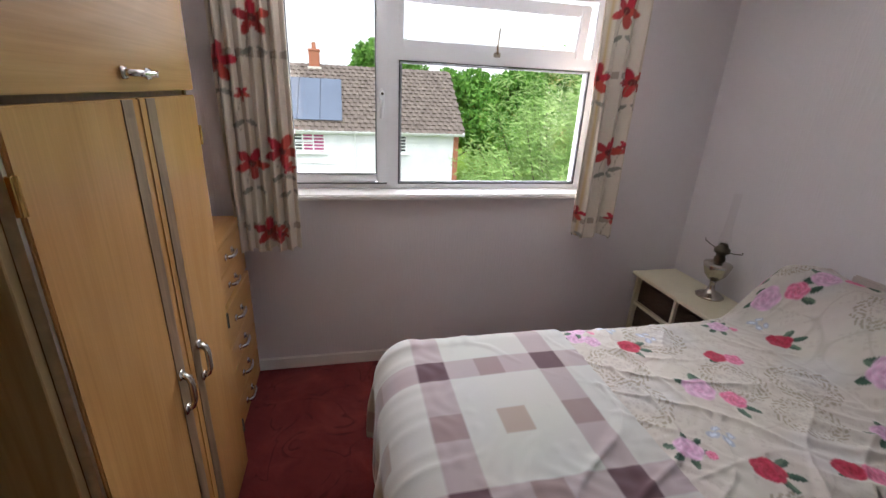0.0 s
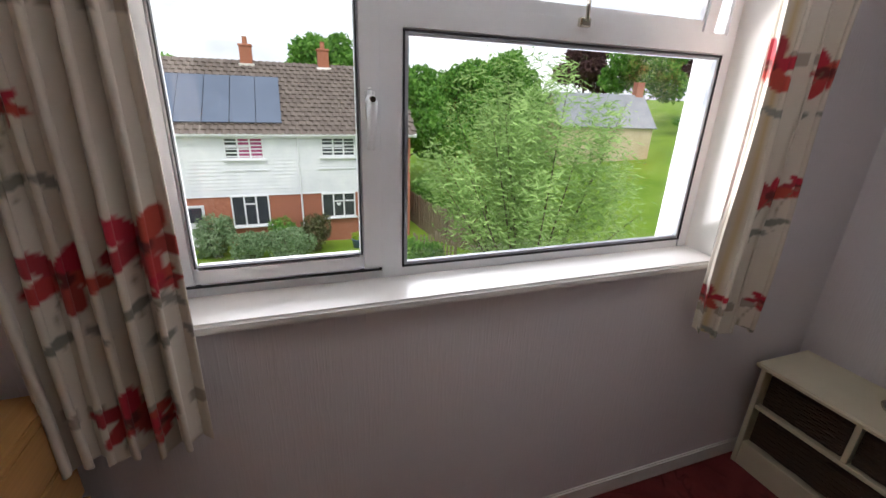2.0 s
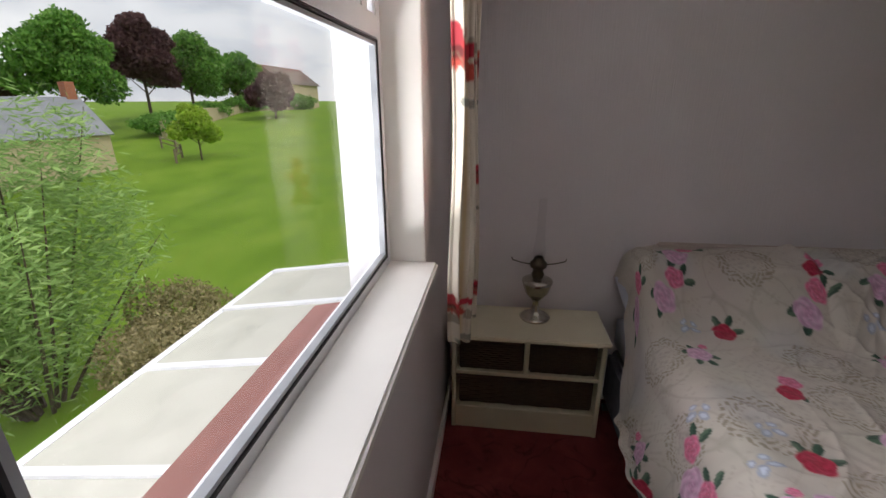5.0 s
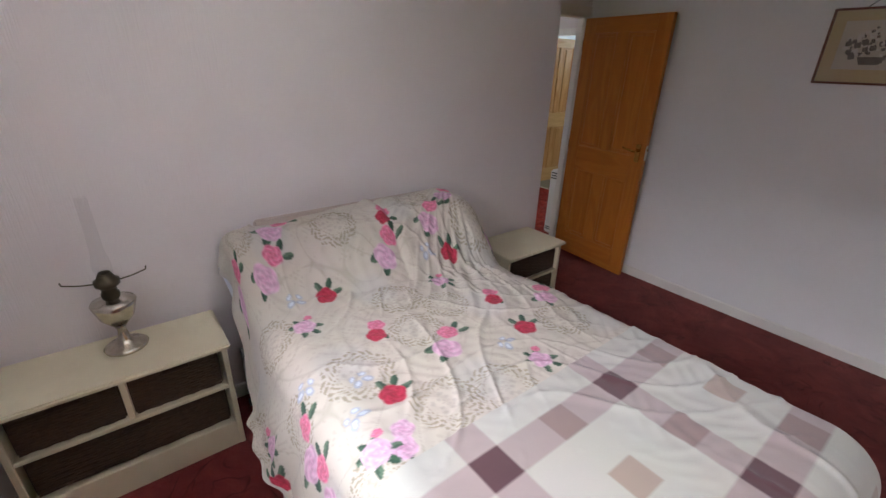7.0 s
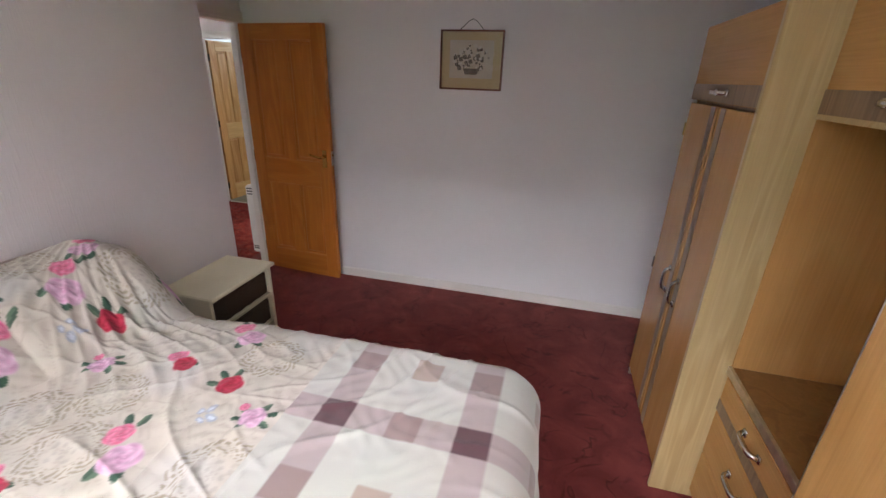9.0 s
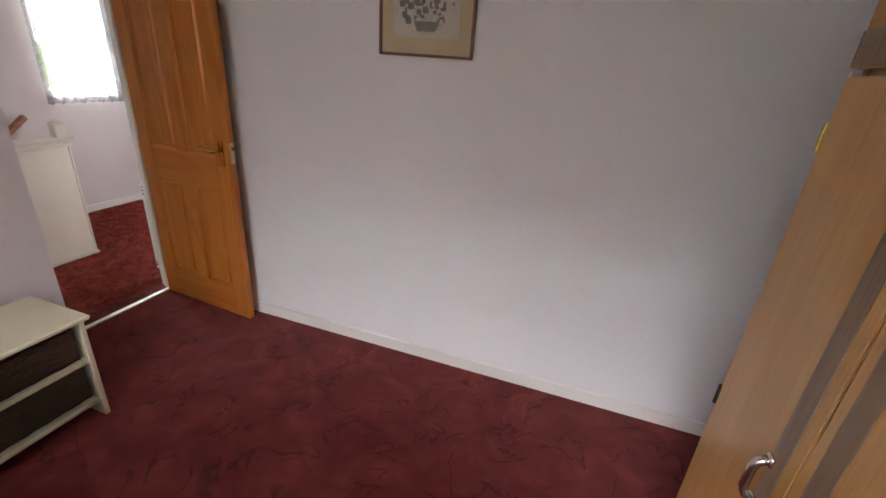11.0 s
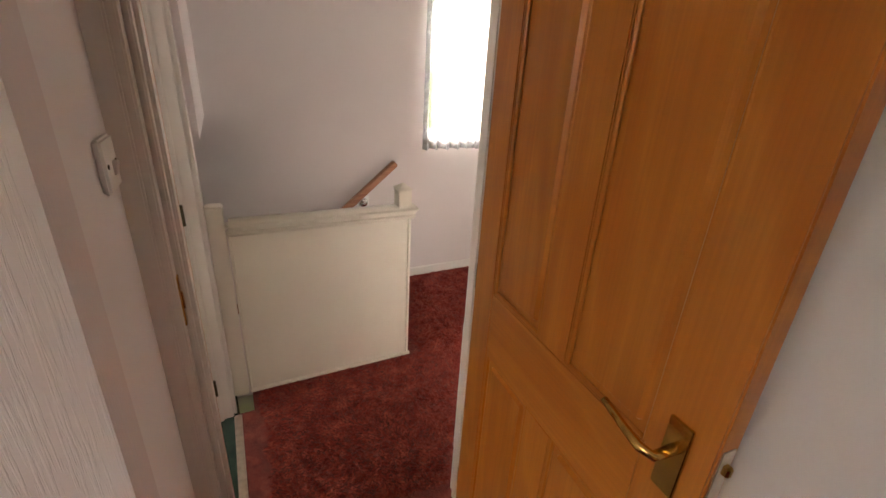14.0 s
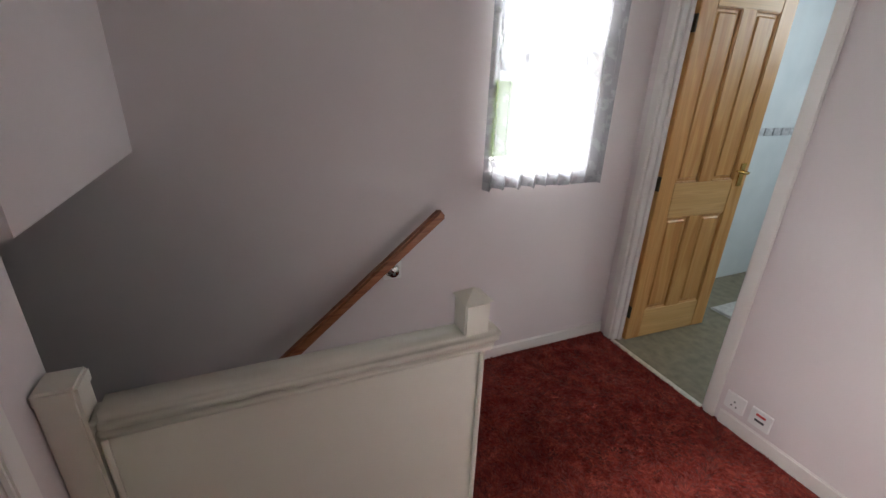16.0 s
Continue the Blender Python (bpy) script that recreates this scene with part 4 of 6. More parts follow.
part("cupboard_box", box_bm(XW + 0.02, 0.107, 0.674, 1.356, 1.592, 2.0), M_DARKSIDE, alc)
part("pelmet", prism_bm([(0.10, 1.58), (0.135, 1.572), (0.128, 1.590), (0.10, 1.592)], "y", 0.674, 1.356), M_UPRIGHT, alc, "pale curved pelmet")

drw = thing("chest_of_drawers", (-0.05, 2.58, 0), "honey veneered chest of drawers under the curtain", "chest of drawers", "fitted bedroom units")
part("carcass", join(box_bm(XW + 0.01, 0.175, 2.255, 2.90, 0.0, 0.95, 0.003)), M_DARKSIDE, drw)
part("top_board", box_bm(XW + 0.01, 0.205, 2.250, 2.905, 0.952, 0.972, 0.004, 2), M_VENEER_H, drw, "brown wooden top")
for z0, z1, xo in ((0.825, 0.945, 0), (0.692, 0.818, 0), (0.50, 0.678, 0.008), (0.375, 0.492, 0.008), (0.21, 0.368, 0.008), (0.05, 0.202, 0.008)):
    d = part("drawer", box_bm(0.172, 0.200 + xo, 2.258, 2.897, z0, z1, 0.003, 2), M_VENEER_H, drw, "honey veneered drawer front")
    bar_handle(d, (0.201 + xo, 2.60, (z0 + z1) / 2), "y", 0.11, M_CHROME)


# ---- nightstands, lamp, picture ----
def nightstand(x0, x1, y0, y1, h, base, rows, label, plinth, name="nightstand"):
    n = thing(name, ((x0 + x1) / 2, (y0 + y1) / 2, 0), label, "nightstand", "nightstands beside the bed")
    part("top_board", box_bm(x0, x1, y0, y1, h - 0.022, h, 0.006, 3), M_CREAM, n)
    xi = x0 + 0.03
    for ys in (y0 + 0.012, y1 - 0.034):
        part("side_panel", box_bm(xi, x1 - 0.004, ys, ys + 0.022, 0, h - 0.0225, 0.003), M_CREAM, n)
    part("back_panel", box_bm(x1 - 0.016, x1 - 0.006, y0 + 0.034, y1 - 0.034, base, h - 0.0225), M_CREAM, n)
    part("plinth" if plinth else "bottom_shelf", box_bm(xi + 0.004, x1 - 0.02, y0 + 0.034, y1 - 0.034, 0.0 if plinth else base - 0.02, base, 0.003), M_CREAM, n)
    zs = [base] + [base + (h - 0.022 - base) * (k + 1) / len(rows) for k in range(len(rows))]
    for k, cols in enumerate(rows):
        z0, z1 = zs[k], zs[k + 1]
        if k:
            part("shelf", box_bm(xi + 0.003, x1 - 0.02, y0 + 0.034, y1 - 0.034, z0 - 0.010, z0 + 0.010, 0.002), M_CREAM, n)
        w = (y1 - y0 - 0.068) / cols
        for c in range(cols):
            a, b = y0 + 0.034 + c * w, y0 + 0.034 + (c + 1) * w
            if c:
                part("divider", box_bm(xi + 0.005, x1 - 0.02, a - 0.010, a + 0.010, z0 + 0.010, z1 - 0.001, 0.002), M_CREAM, n)
            g = 0.013
            d = part("basket_drawer", box_bm(xi + 0.018, x1 - 0.03, a + g, b - g, z0 + 0.012, z1 - g, 0.008, 2), M_RATTAN, n, "dark woven rattan drawer")
            for r in range(int((z1 - z0 - 0.05) / 0.012)):
                zz = z0 + 0.022 + r * 0.012
                part("strand", tube_bm([(xi + 0.0175 + 0.003 * math.sin(j * 1.9 + r * 3.1), a + g + 0.006 + (b - a - 2 * g - 0.012) * j / 16, zz) for j in range(17)], 0.0045, 5), M_RATTAN, d)
            part("grip", box_bm(xi + 0.009, xi + 0.022, (a + b) / 2 - 0.045, (a + b) / 2 + 0.045, z1 - 0.045, z1 - 0.032, 0.004), M_DARK, d, "dark leather grip")
    return n


nightstand(2.555, 2.888, 2.205, 2.945, 0.548, 0.13, (1, 2), "wide cream painted nightstand with three dark rattan drawers", True)
n2 = nightstand(2.525, 2.888, 0.065, 0.61, 0.515, 0.10, (1, 1), "small cream painted nightstand with dark drawers", False)

lamp = thing("oil_lamp", (2.775, 2.535, 0.548), "tarnished silver oil lamp with tall glass chimney", "oil lamp")
LX, LY = 2.775, 2.535
part("foot", lathe_bm([(0.0, 0.549), (0.072, 0.549), (0.075, 0.556), (0.066, 0.563), (0.035, 0.574), (0.022, 0.59), (0.016, 0.62), (0.014, 0.635), (0.020, 0.645), (0.014, 0.652)], LX, LY), M_SILVER, lamp, "silver plated foot", True)
part("reservoir", lathe_bm([(0.014, 0.65), (0.030, 0.658), (0.056, 0.69), (0.070, 0.735), (0.074, 0.75), (0.070, 0.757), (0.045, 0.765), (0.028, 0.772)], LX, LY), M_SILVER, lamp, "silver plated oil reservoir", True)
part("burner", lathe_bm([(0.028, 0.77), (0.030, 0.79), (0.024, 0.80), (0.026, 0.815), (0.040, 0.825), (0.041, 0.845), (0.030, 0.853), (0.022, 0.87), (0.020, 0.875)], LX, LY), M_BRONZE, lamp, "dark bronze burner", True)
for sgn in (-1, 1):
    part("shade_arm", tube_bm([(LX, LY + sgn * 0.03, 0.835), (LX, LY + sgn * 0.08, 0.842), (LX, LY + sgn * 0.125, 0.855), (LX, LY + sgn * 0.128, 0.868)], 0.003, 6), M_BRONZE, lamp)
part("chimney", lathe_bm([(0.026, 0.855), (0.029, 0.90), (0.028, 0.925), (0.021, 0.95), (0.019, 1.05), (0.018, 1.16)], LX, LY, 32), M_LAMPGLASS, lamp, "clear glass chimney", True)

pic = thing("picture", (1.495, YS + 0.012, 1.57), "brown framed flower print with cream mount on a cord", "picture")
PX0, PX1, PZ0, PZ1 = 1.278, 1.712, 1.572, 1.948
M_FRAME = timber("dark_red_frame", (0.15, 0.05, 0.025), (0.20, 0.07, 0.035), (0.11, 0.035, 0.018), "x", 0.35, 20)
part("frame", ring_bm(PX0, PX1, PZ0, PZ1, (0.012,) * 4, YS + 0.003, YS + 0.022, 0.003), M_FRAME, pic)
part("mount", box_bm(PX0 + 0.011, PX1 - 0.011, YS + 0.004, YS + 0.010, PZ0 + 0.011, PZ1 - 0.011), mottled("buff_mount", (0.48, 0.38, 0.21), (0.52, 0.42, 0.25), 6, 0.9), pic, "buff card mount")
prt = part("print", box_bm(1.345, 1.645, YS + 0.0095, YS + 0.0125, 1.648, 1.885), mottled("aged_print_paper", (0.47, 0.43, 0.35), (0.56, 0.52, 0.44), 9, 0.9), pic, "aged paper with grey flowers")
M_INK1 = mottled("grey_ink", (0.10, 0.09, 0.08), (0.20, 0.18, 0.16), 30, 0.9)
M_INK2 = mottled("pale_ink", (0.50, 0.48, 0.44), (0.60, 0.58, 0.54), 30, 0.9)
rnd = random.Random(4)
for k in range(80):
    a, r = rnd.uniform(0, math.tau), rnd.uniform(0, 1) ** 0.6
    px, pz, s = 1.495 + 0.122 * r * math.cos(a), 1.770 + 0.088 * r * math.sin(a), rnd.uniform(0.005, 0.016)
    bm = prism_bm([(px + s * (1 + 0.25 * math.sin(j * 2.4)) * math.cos(j * math.tau / 10), pz + s * (1 + 0.25 * math.sin(j * 2.4)) * math.sin(j * math.tau / 10)) for j in range(10)], "y", YS + 0.0124, YS + 0.0130 + 0.00001 * k)
    part("flower", bm, M_INK2 if k % 3 == 0 else M_INK1, prt)
part("flower_basket", prism_bm([(1.44, 1.71), (1.55, 1.71), (1.535, 1.672), (1.455, 1.672)], "y", YS + 0.0124, YS + 0.0131), M_INK1, prt)
part("pane", box_bm(PX0 + 0.011, PX1 - 0.011, YS + 0.0155, YS + 0.0175, PZ0 + 0.011, PZ1 - 0.011), M_GLASS, pic)
part("cord", tube_bm([(1.42, YS + 0.008, 1.948), (1.47, YS + 0.006, 2.0), (1.495, YS + 0.005, 2.012), (1.52, YS + 0.006, 2.0), (1.58, YS + 0.008, 1.948)], 0.0022, 6), M_SLOT, pic)


# ---- doors ----
def panel_door(w, h, stile, vert, rail_m, thick=0.04):
    """Parts of a four-panel pine door: hinge edge at x = 0, leaf towards +x."""
    def make(root):
        st, mid_z, mid_h, bot, top = 0.105, 0.80, 0.20, 0.20, 0.11
        for a, b in ((0, st), (w - st, w)):
            part("stile", box_bm(a, b, -thick / 2, thick / 2, 0.006, h, 0.003, 2), vert, root, local=True)
        for a, b in ((0.006, bot), (mid_z, mid_z + mid_h), (h - top, h)):
            part("rail", box_bm(st + 0.0005, w - st - 0.0005, -thick / 2 + 0.001, thick / 2 - 0.001, a, b, 0.003, 2), rail_m, root, local=True)
        mx = w / 2
        for z0, z1 in ((bot, mid_z), (mid_z + mid_h, h - top)):
            part("muntin", box_bm(mx - 0.05, mx + 0.05, -thick / 2 + 0.001, thick / 2 - 0.001, z0, z1, 0.003, 2), vert, root, local=True)
            for a, b in ((st, mx - 0.05), (mx + 0.05, w - st)):
                bm = box_bm(a + 0.001, b - 0.001, -0.008, 0.008, z0 + 0.001, z1 - 0.001)
                f = box_bm(a + 0.022, b - 0.022, -0.0155, 0.0155, z0 + 0.022, z1 - 0.022, 0.0075, 1)
                part("panel", join(bm, f), vert, root, local=True)
                e = 0.009
                bead = join(*[box_bm(*q, 0.003) for s in (-1, 1) for q in (
                    (a, a + e, min(s * 0.007, s * 0.0165), max(s * 0.007, s * 0.0165), z0, z1), (b - e, b, min(s * 0.007, s * 0.0165), max(s * 0.007, s * 0.0165), z0, z1),
                    (a + e, b - e, min(s * 0.007, s * 0.0165), max(s * 0.007, s * 0.0165), z0, z0 + e), (a + e, b - e, min(s * 0.007, s * 0.0165), max(s * 0.007, s * 0.0165), z1 - e, z1))])
                part("moulding", bead, vert, root, local=True)
    return make


def lever(root, x, z, side, mat, thick=0.04):
    y = side * thick / 2
    pl = box_bm(x - 0.02, x + 0.02, min(y, y + side * 0.006), max(y, y + side * 0.006), z - 0.085, z + 0.05, 0.002, 2)
    kn = tube_bm([(x, y + side * 0.005, z), (x, y + side * 0.045, z), (x - 0.02, y + side * 0.052, z), (x - 0.06, y + side * 0.05, z + 0.006), (x - 0.105, y + side * 0.048, z + 0.016)], [0.009, 0.008, 0.008, 0.007, 0.006], 10)
    h = part("door_handle", pl, mat, root, "polished brass lever handle", local=True)
    part("lever", kn, mat, h, smooth=True, local=True)


def door(name, at, rz, w, h, vert, rail_m, label, handle_side, latch_face=True):
    d = thing(name, at, label, "door", "", "structure", rz)
    panel_door(w, h, 0.1, vert, rail_m)(d)
    for s in handle_side:
        lever(d, w - 0.055, 1.045, s, M_BRASS)
    part("latch_plate", box_bm(w - 0.001, w + 0.002, -0.012, 0.012, 0.98, 1.09), M_ALU, d, "pale metal latch plate", local=True)
    part("latch_bolt", box_bm(w, w + 0.012, -0.006, 0.006, 1.05, 1.068, 0.003), M_BRASS, d, local=True)
    for zz in (0.2, 1.0, 1.78):
        part("hinge", join(box_bm(-0.004, 0.002, -0.018, 0.018, zz - 0.04, zz + 0.04), tube_bm([(-0.004, 0.022, zz - 0.04), (-0.004, 0.022, zz + 0.04)], 0.006, 8)), M_BRONZE, d, local=True)
    return d


def lining(name, axis, c0, c1, a0, a1, top, label, face=0.0):
    """Door frame in a wall: c0..c1 is the wall's thickness, a0..a1 the opening."""
    t, arc = 0.028, 0.06
    def bx(a_0, a_1, c_0, c_1, z0, z1):
        return box_bm(a_0, a_1, c_0, c_1, z0, z1, 0.004, 2) if axis == "x" else box_bm(c_0, c_1, a_0, a_1, z0, z1, 0.004, 2)
    f = thing(name, ((a0 + a1) / 2, c0, 0) if axis == "x" else (c0, (a0 + a1) / 2, 0), label, "door frame", "", "structure")
    part("jamb", bx(a0, a0 + t, c0, c1, 0, top), M_GLOSS, f)
    part("jamb", bx(a1 - t, a1, c0, c1, 0, top), M_GLOSS, f)
    part("head", bx(a0 + t, a1 - t, c0, c1, top - t, top), M_GLOSS, f)
    cm = (c0 + c1) / 2
    for a, b in ((a0 + t, a0 + t + 0.014), (a1 - t - 0.014, a1 - t)):
        part("door_stop", bx(a, b, cm - 0.016, cm + 0.016, 0, top - t), M_GLOSS, f)
    for c_0, c_1 in ((c0 - 0.014, c0 + 0.001), (c1 - 0.001, c1 + 0.014)):
        part("architrave", bx(a0 - arc + 0.02, a0 + 0.012, c_0, c_1, 0, top + arc - 0.012), M_GLOSS, f)
        part("architrave", bx(a1 - 0.012, a1 + arc - 0.02, c_0, c_1, 0, top + arc - 0.012), M_GLOSS, f)
        part("architrave", bx(a0 + 0.012, a1 - 0.012, c_0, c_1, top - 0.012, top + arc - 0.012), M_GLOSS, f)
    return f


fr1 = lining("doorframe_bedroom", "y", XD - 0.002, XD + 0.102, -0.895, -0.075, 2.01, "worn white painted bedroom door frame")
part("strike_plate", join(box_bm(XD + 0.022, XD + 0.046, YR - 0.0095, YR - 0.0055, 0.99, 1.11, 0.001), box_bm(XD + 0.030, XD + 0.040, YR - 0.012, YR - 0.009, 1.03, 1.07)), M_BRASS, fr1, "worn brass strike plate")
door("door_1", (3.275, -0.852, 0), 175.2, 0.738, 1.975, M_PINE, M_PINE_H, "varnished four-panel pine bedroom door, standing open", (-1, 1))
lining("doorframe_green_room", "x", YR - 0.012, YR + 0.10, 3.40, 4.14, 2.01, "white painted door frame beside the stair balustrade")
door("door_2", (4.112, YR + 0.045, 0), 94.0, 0.68, 1.97, M_PINE, M_PINE_H, "varnished pine door standing open onto green carpet", (-1, 1))
lining("doorframe_bathroom", "x", YB - 0.102, YB + 0.002, BX0, BX1, 2.01, "white painted bathroom door frame")
door("door_3", (BX1 - 0.04, YB - 0.075, 0), -92.5, 0.66, 1.97, M_PINE_P, M_PINE_PH, "pale pine four-panel bathroom door, standing open", (-1, 1))
solid("threshold_bedroom", box_bm(XD + 0.0, XD + 0.036, -0.87, YR - 0.004, -0.002, 0.008, 0.003, 2), M_ALU, "metal carpet strip in the bedroom doorway", "threshold", "structure")
solid("threshold_bathroom", box_bm(BX0 + 0.028, BX1 - 0.028, YB - 0.012, YB + 0.02, -0.002, 0.009, 0.003, 2), M_ALU, "metal carpet strip in the bathroom doorway", "threshold", "structure")
solid("threshold_green_room", box_bm(3.43, 4.112, YR - 0.045, YR - 0.012, -0.002, 0.009, 0.003, 2), M_ALU, "metal carpet strip at the green carpet", "threshold", "structure")

sw = thing("light_switch", (3.190, YJ, 1.375), "white square light switch with a round dimmer hole", "light switch")
part("plate", box_bm(3.147, 3.233, YJ - 0.012, YJ, 1.332, 1.418, 0.004, 2), M_PLASTIC, sw)
part("rocker", moved(box_bm(-0.006, 0.006, -0.006, 0.004, -0.012, 0.012, 0.002), pose(3.197, YJ - 0.013, 1.368, 12)), M_PLASTIC, sw)
for xx in (3.162, 3.220):
    part("screw", tube_bm([(xx, YJ - 0.011, 1.375), (xx, YJ - 0.0135, 1.375)], 0.004, 10), M_BRONZE, sw)


# ---- landing ----
bal = thing("stair_balustrade", (4.28, -0.6, 0), "white painted panelled stair balustrade", "balustrade")
part("panel", box_bm(4.262, 4.298, -1.03, -0.19, 0.0, 0.86), M_JOINERY, bal, "smooth cream painted panel")
part("cap_rail", join(box_bm(4.235, 4.325, -1.075, -0.185, 0.862, 0.905, 0.016, 4), box_bm(4.25, 4.31, -1.06, -0.186, 0.835, 0.862, 0.008, 2)), M_JOINERY, bal, "rounded white cap rail", True)
nw = part("newel_post", join(box_bm(4.266, 4.324, -1.04, -0.955, -0.3, 0.86, 0.003), box_bm(4.245, 4.315, -1.032, -0.963, 0.9, 0.99, 0.004, 2)), M_JOINERY, bal)
pyr = bmesh.new()
bmesh.ops.create_cone(pyr, cap_ends=True, segments=4, radius1=0.0565, radius2=0.004, depth=0.026)
part("newel_cap", moved(pyr, pose(4.28, -0.9975, 1.006, 0, 0, 45)), M_JOINERY, nw, "chipped white pyramid cap")
part("half_newel", join(box_bm(4.245, 4.315, -0.185, YR - 0.022, 0, 0.965, 0.006, 2), box_bm(4.242, 4.318, -0.188, YR - 0.021, 0.94, 0.975, 0.006, 2)), M_JOINERY, bal, "white wall post")
part("base_trim", box_bm(4.25, 4.264, -1.045, -0.19, 0.0, 0.022, 0.004), M_JOINERY, bal)
part("side_bead", box_bm(4.250, 4.263, -1.03, -1.018, 0.02, 0.84, 0.004), M_JOINERY, bal)
part("side_bead", box_bm(4.250, 4.263, -0.202, -0.19, 0.02, 0.84, 0.004), M_JOINERY, bal)

hr = thing("handrail", (5.14, -0.6, 0.3), "brown wooden handrail fixed to the stair wall", "handrail")
e0, e1 = Vector((5.135, -1.275, 0.935)), Vector((5.135, 1.0, -0.985))
d_ = (e1 - e0).normalized()
up_ = Vector((1, 0, 0)).cross(d_)
bm = box_bm(-0.022, 0.022, -0.024, 0.024, 0, (e1 - e0).length, 0.009, 3)
part("rail", moved(bm, Matrix.Translation(e0) @ Matrix((Vector((1, 0, 0)), up_, d_)).transposed().to_4x4()), M_RAIL, hr)
for s in (0.33, 1.45, 2.6):
    p = e0 + d_ * s
    br = part("bracket", join(tube_bm([p + Vector((0, 0, -0.022)), p + Vector((0.02, -0.03, -0.07)), p + Vector((0.072, -0.035, -0.075))], 0.008, 10)), M_CHROME, hr, "chrome rail bracket", True)
    part("wall_rose", tube_bm([p + Vector((0.045, -0.035, -0.075)), p + Vector((0.0745, -0.035, -0.075))], [0.026, 0.036], 20), M_CHROME, br, "chrome wall plate", True)
    part("back_plate", box_bm(p.x + 0.068, p.x + 0.0745, p.y - 0.08, p.y + 0.01, p.z - 0.12, p.z - 0.03, 0.004, 2), M_PLASTIC, br, "white square back plate")

for k in range(13):
    y0 = -1.09 + k * 0.215
    z1 = -0.19 * (k + 1)
    solid("stair_step", box_bm(4.33, XF, y0, y0 + 0.235, z1 - 0.19, z1, 0.012, 2), M_CARPET_L, "red carpeted stair step going down", "stair", "structure")
solid("landing_nosing", box_bm(4.33, XF, -1.115, -1.07, -0.20, 0.006, 0.012, 3), M_CARPET_L, "carpeted edge of the landing", "stair", "structure")



def pile(count, seed):
    """Long twisted tufts of the landing carpet, leaning in drifts."""
    rg = np.random.default_rng(seed)
    x, y = rg.uniform(XD + 0.13, XF - 0.02, count), rg.uniform(YB + 0.02, YR - 0.13, count)
    keep = ((x < 4.24) | (y < -1.10)) & ~((x < 3.53) & (y < -0.92) & (y > -1.64))
    x, y = x[keep], y[keep]
    lean = 2.6 * np.sin(x * 7 + 2 * np.sin(y * 5)) + 2.2 * np.sin(y * 9 + 2 * np.sin(x * 6)) + rg.normal(0, 0.7, len(x))
    ln, wd, hg = rg.uniform(0.012, 0.028, len(x)), rg.uniform(0.002, 0.0045, len(x)), rg.uniform(0.003, 0.010, len(x))
    dx, dy = np.cos(lean), np.sin(lean)
    z0 = np.full(len(x), 0.003)
    tip = np.stack([x + dx * ln, y + dy * ln, z0 + hg], 1)
    le = np.stack([x - dy * wd, y + dx * wd, z0], 1)
    ri = np.stack([x + dy * wd, y - dx * wd, z0], 1)
    md = np.stack([x + dx * ln * 0.4, y + dy * ln * 0.4, z0 + hg * 0.95], 1)
    v = np.stack([le, ri, tip, md], 1).reshape(-1, 3)
    n = np.arange(len(x))[:, None] * 4
    f = np.concatenate([n + np.array([[0, 3, 2]]), n + np.array([[3, 1, 2]])], 0)
    me = bpy.data.meshes.new("carpet_pile")
    me.from_pydata(v.tolist(), [], f.tolist())
    m, nn, l, b = material("red_wool_tufts", 0.95, 0, 0.1)
    g = nn.new("ShaderNodeNewGeometry")
    cloudy = scaled_noise(nn, l, 11, 4, 0.6)
    add = nn.new("ShaderNodeMath")
    add.operation = "MULTIPLY_ADD"
    add.inputs[1].default_value = 0.35
    l.new(g.outputs["Random Per Island"], add.inputs[0])
    l.new(cloudy.outputs["Fac"], add.inputs[2])
    r = ramp_node(nn, [(0.40, (0.15, 0.020, 0.017)), (0.68, (0.27, 0.046, 0.036)), (0.92, (0.42, 0.098, 0.072))])
    l.new(add.outputs[0], r.inputs[0])
    l.new(r.outputs[0], b.inputs["Base Color"])
    me.materials.append(m)
    return tagged(new("carpet_pile", me), "long red woollen tufts of the landing carpet", "carpet pile", "", "stuff")


pile(70000, 8)

w2 = thing("window_2", (XF + 0.15, -1.83, LZ0), "white stair window behind a net curtain", "window", "", "structure")


def ring_y(y0, y1, z0, z1, w, x0, x1):
    return join(box_bm(x0, x1, y0, y0 + w, z0, z1, 0.004), box_bm(x0, x1, y1 - w, y1, z0, z1, 0.004), box_bm(x0 + 0.001, x1 - 0.001, y0 + w, y1 - w, z0, z0 + w, 0.004), box_bm(x0 + 0.001, x1 - 0.001, y0 + w, y1 - w, z1 - w, z1, 0.004))


part("window_frame", ring_y(LY0, LY1, LZ0, LZ1, 0.05, XF + 0.10, XF + 0.16), M_PVC, w2)
part("transom", box_bm(XF + 0.10, XF + 0.16, LY0 + 0.03, LY1 - 0.03, 1.66, 1.72, 0.004), M_PVC, w2)
for za, zb in ((LZ0 + 0.045, 1.665), (1.715, LZ1 - 0.045)):
    pn = part("pane", box_bm(XF + 0.125, XF + 0.131, LY0 + 0.045, LY1 - 0.045, za, zb), M_GLASS, w2)
    pn.visible_shadow = False
solid("window_sill_stair", box_bm(XF - 0.02, XF + 0.105, LY0, LY1, LZ0 - 0.02, LZ0 + 0.006, 0.005, 2), M_GLOSS, "white stair window sill", "window sill", "structure")


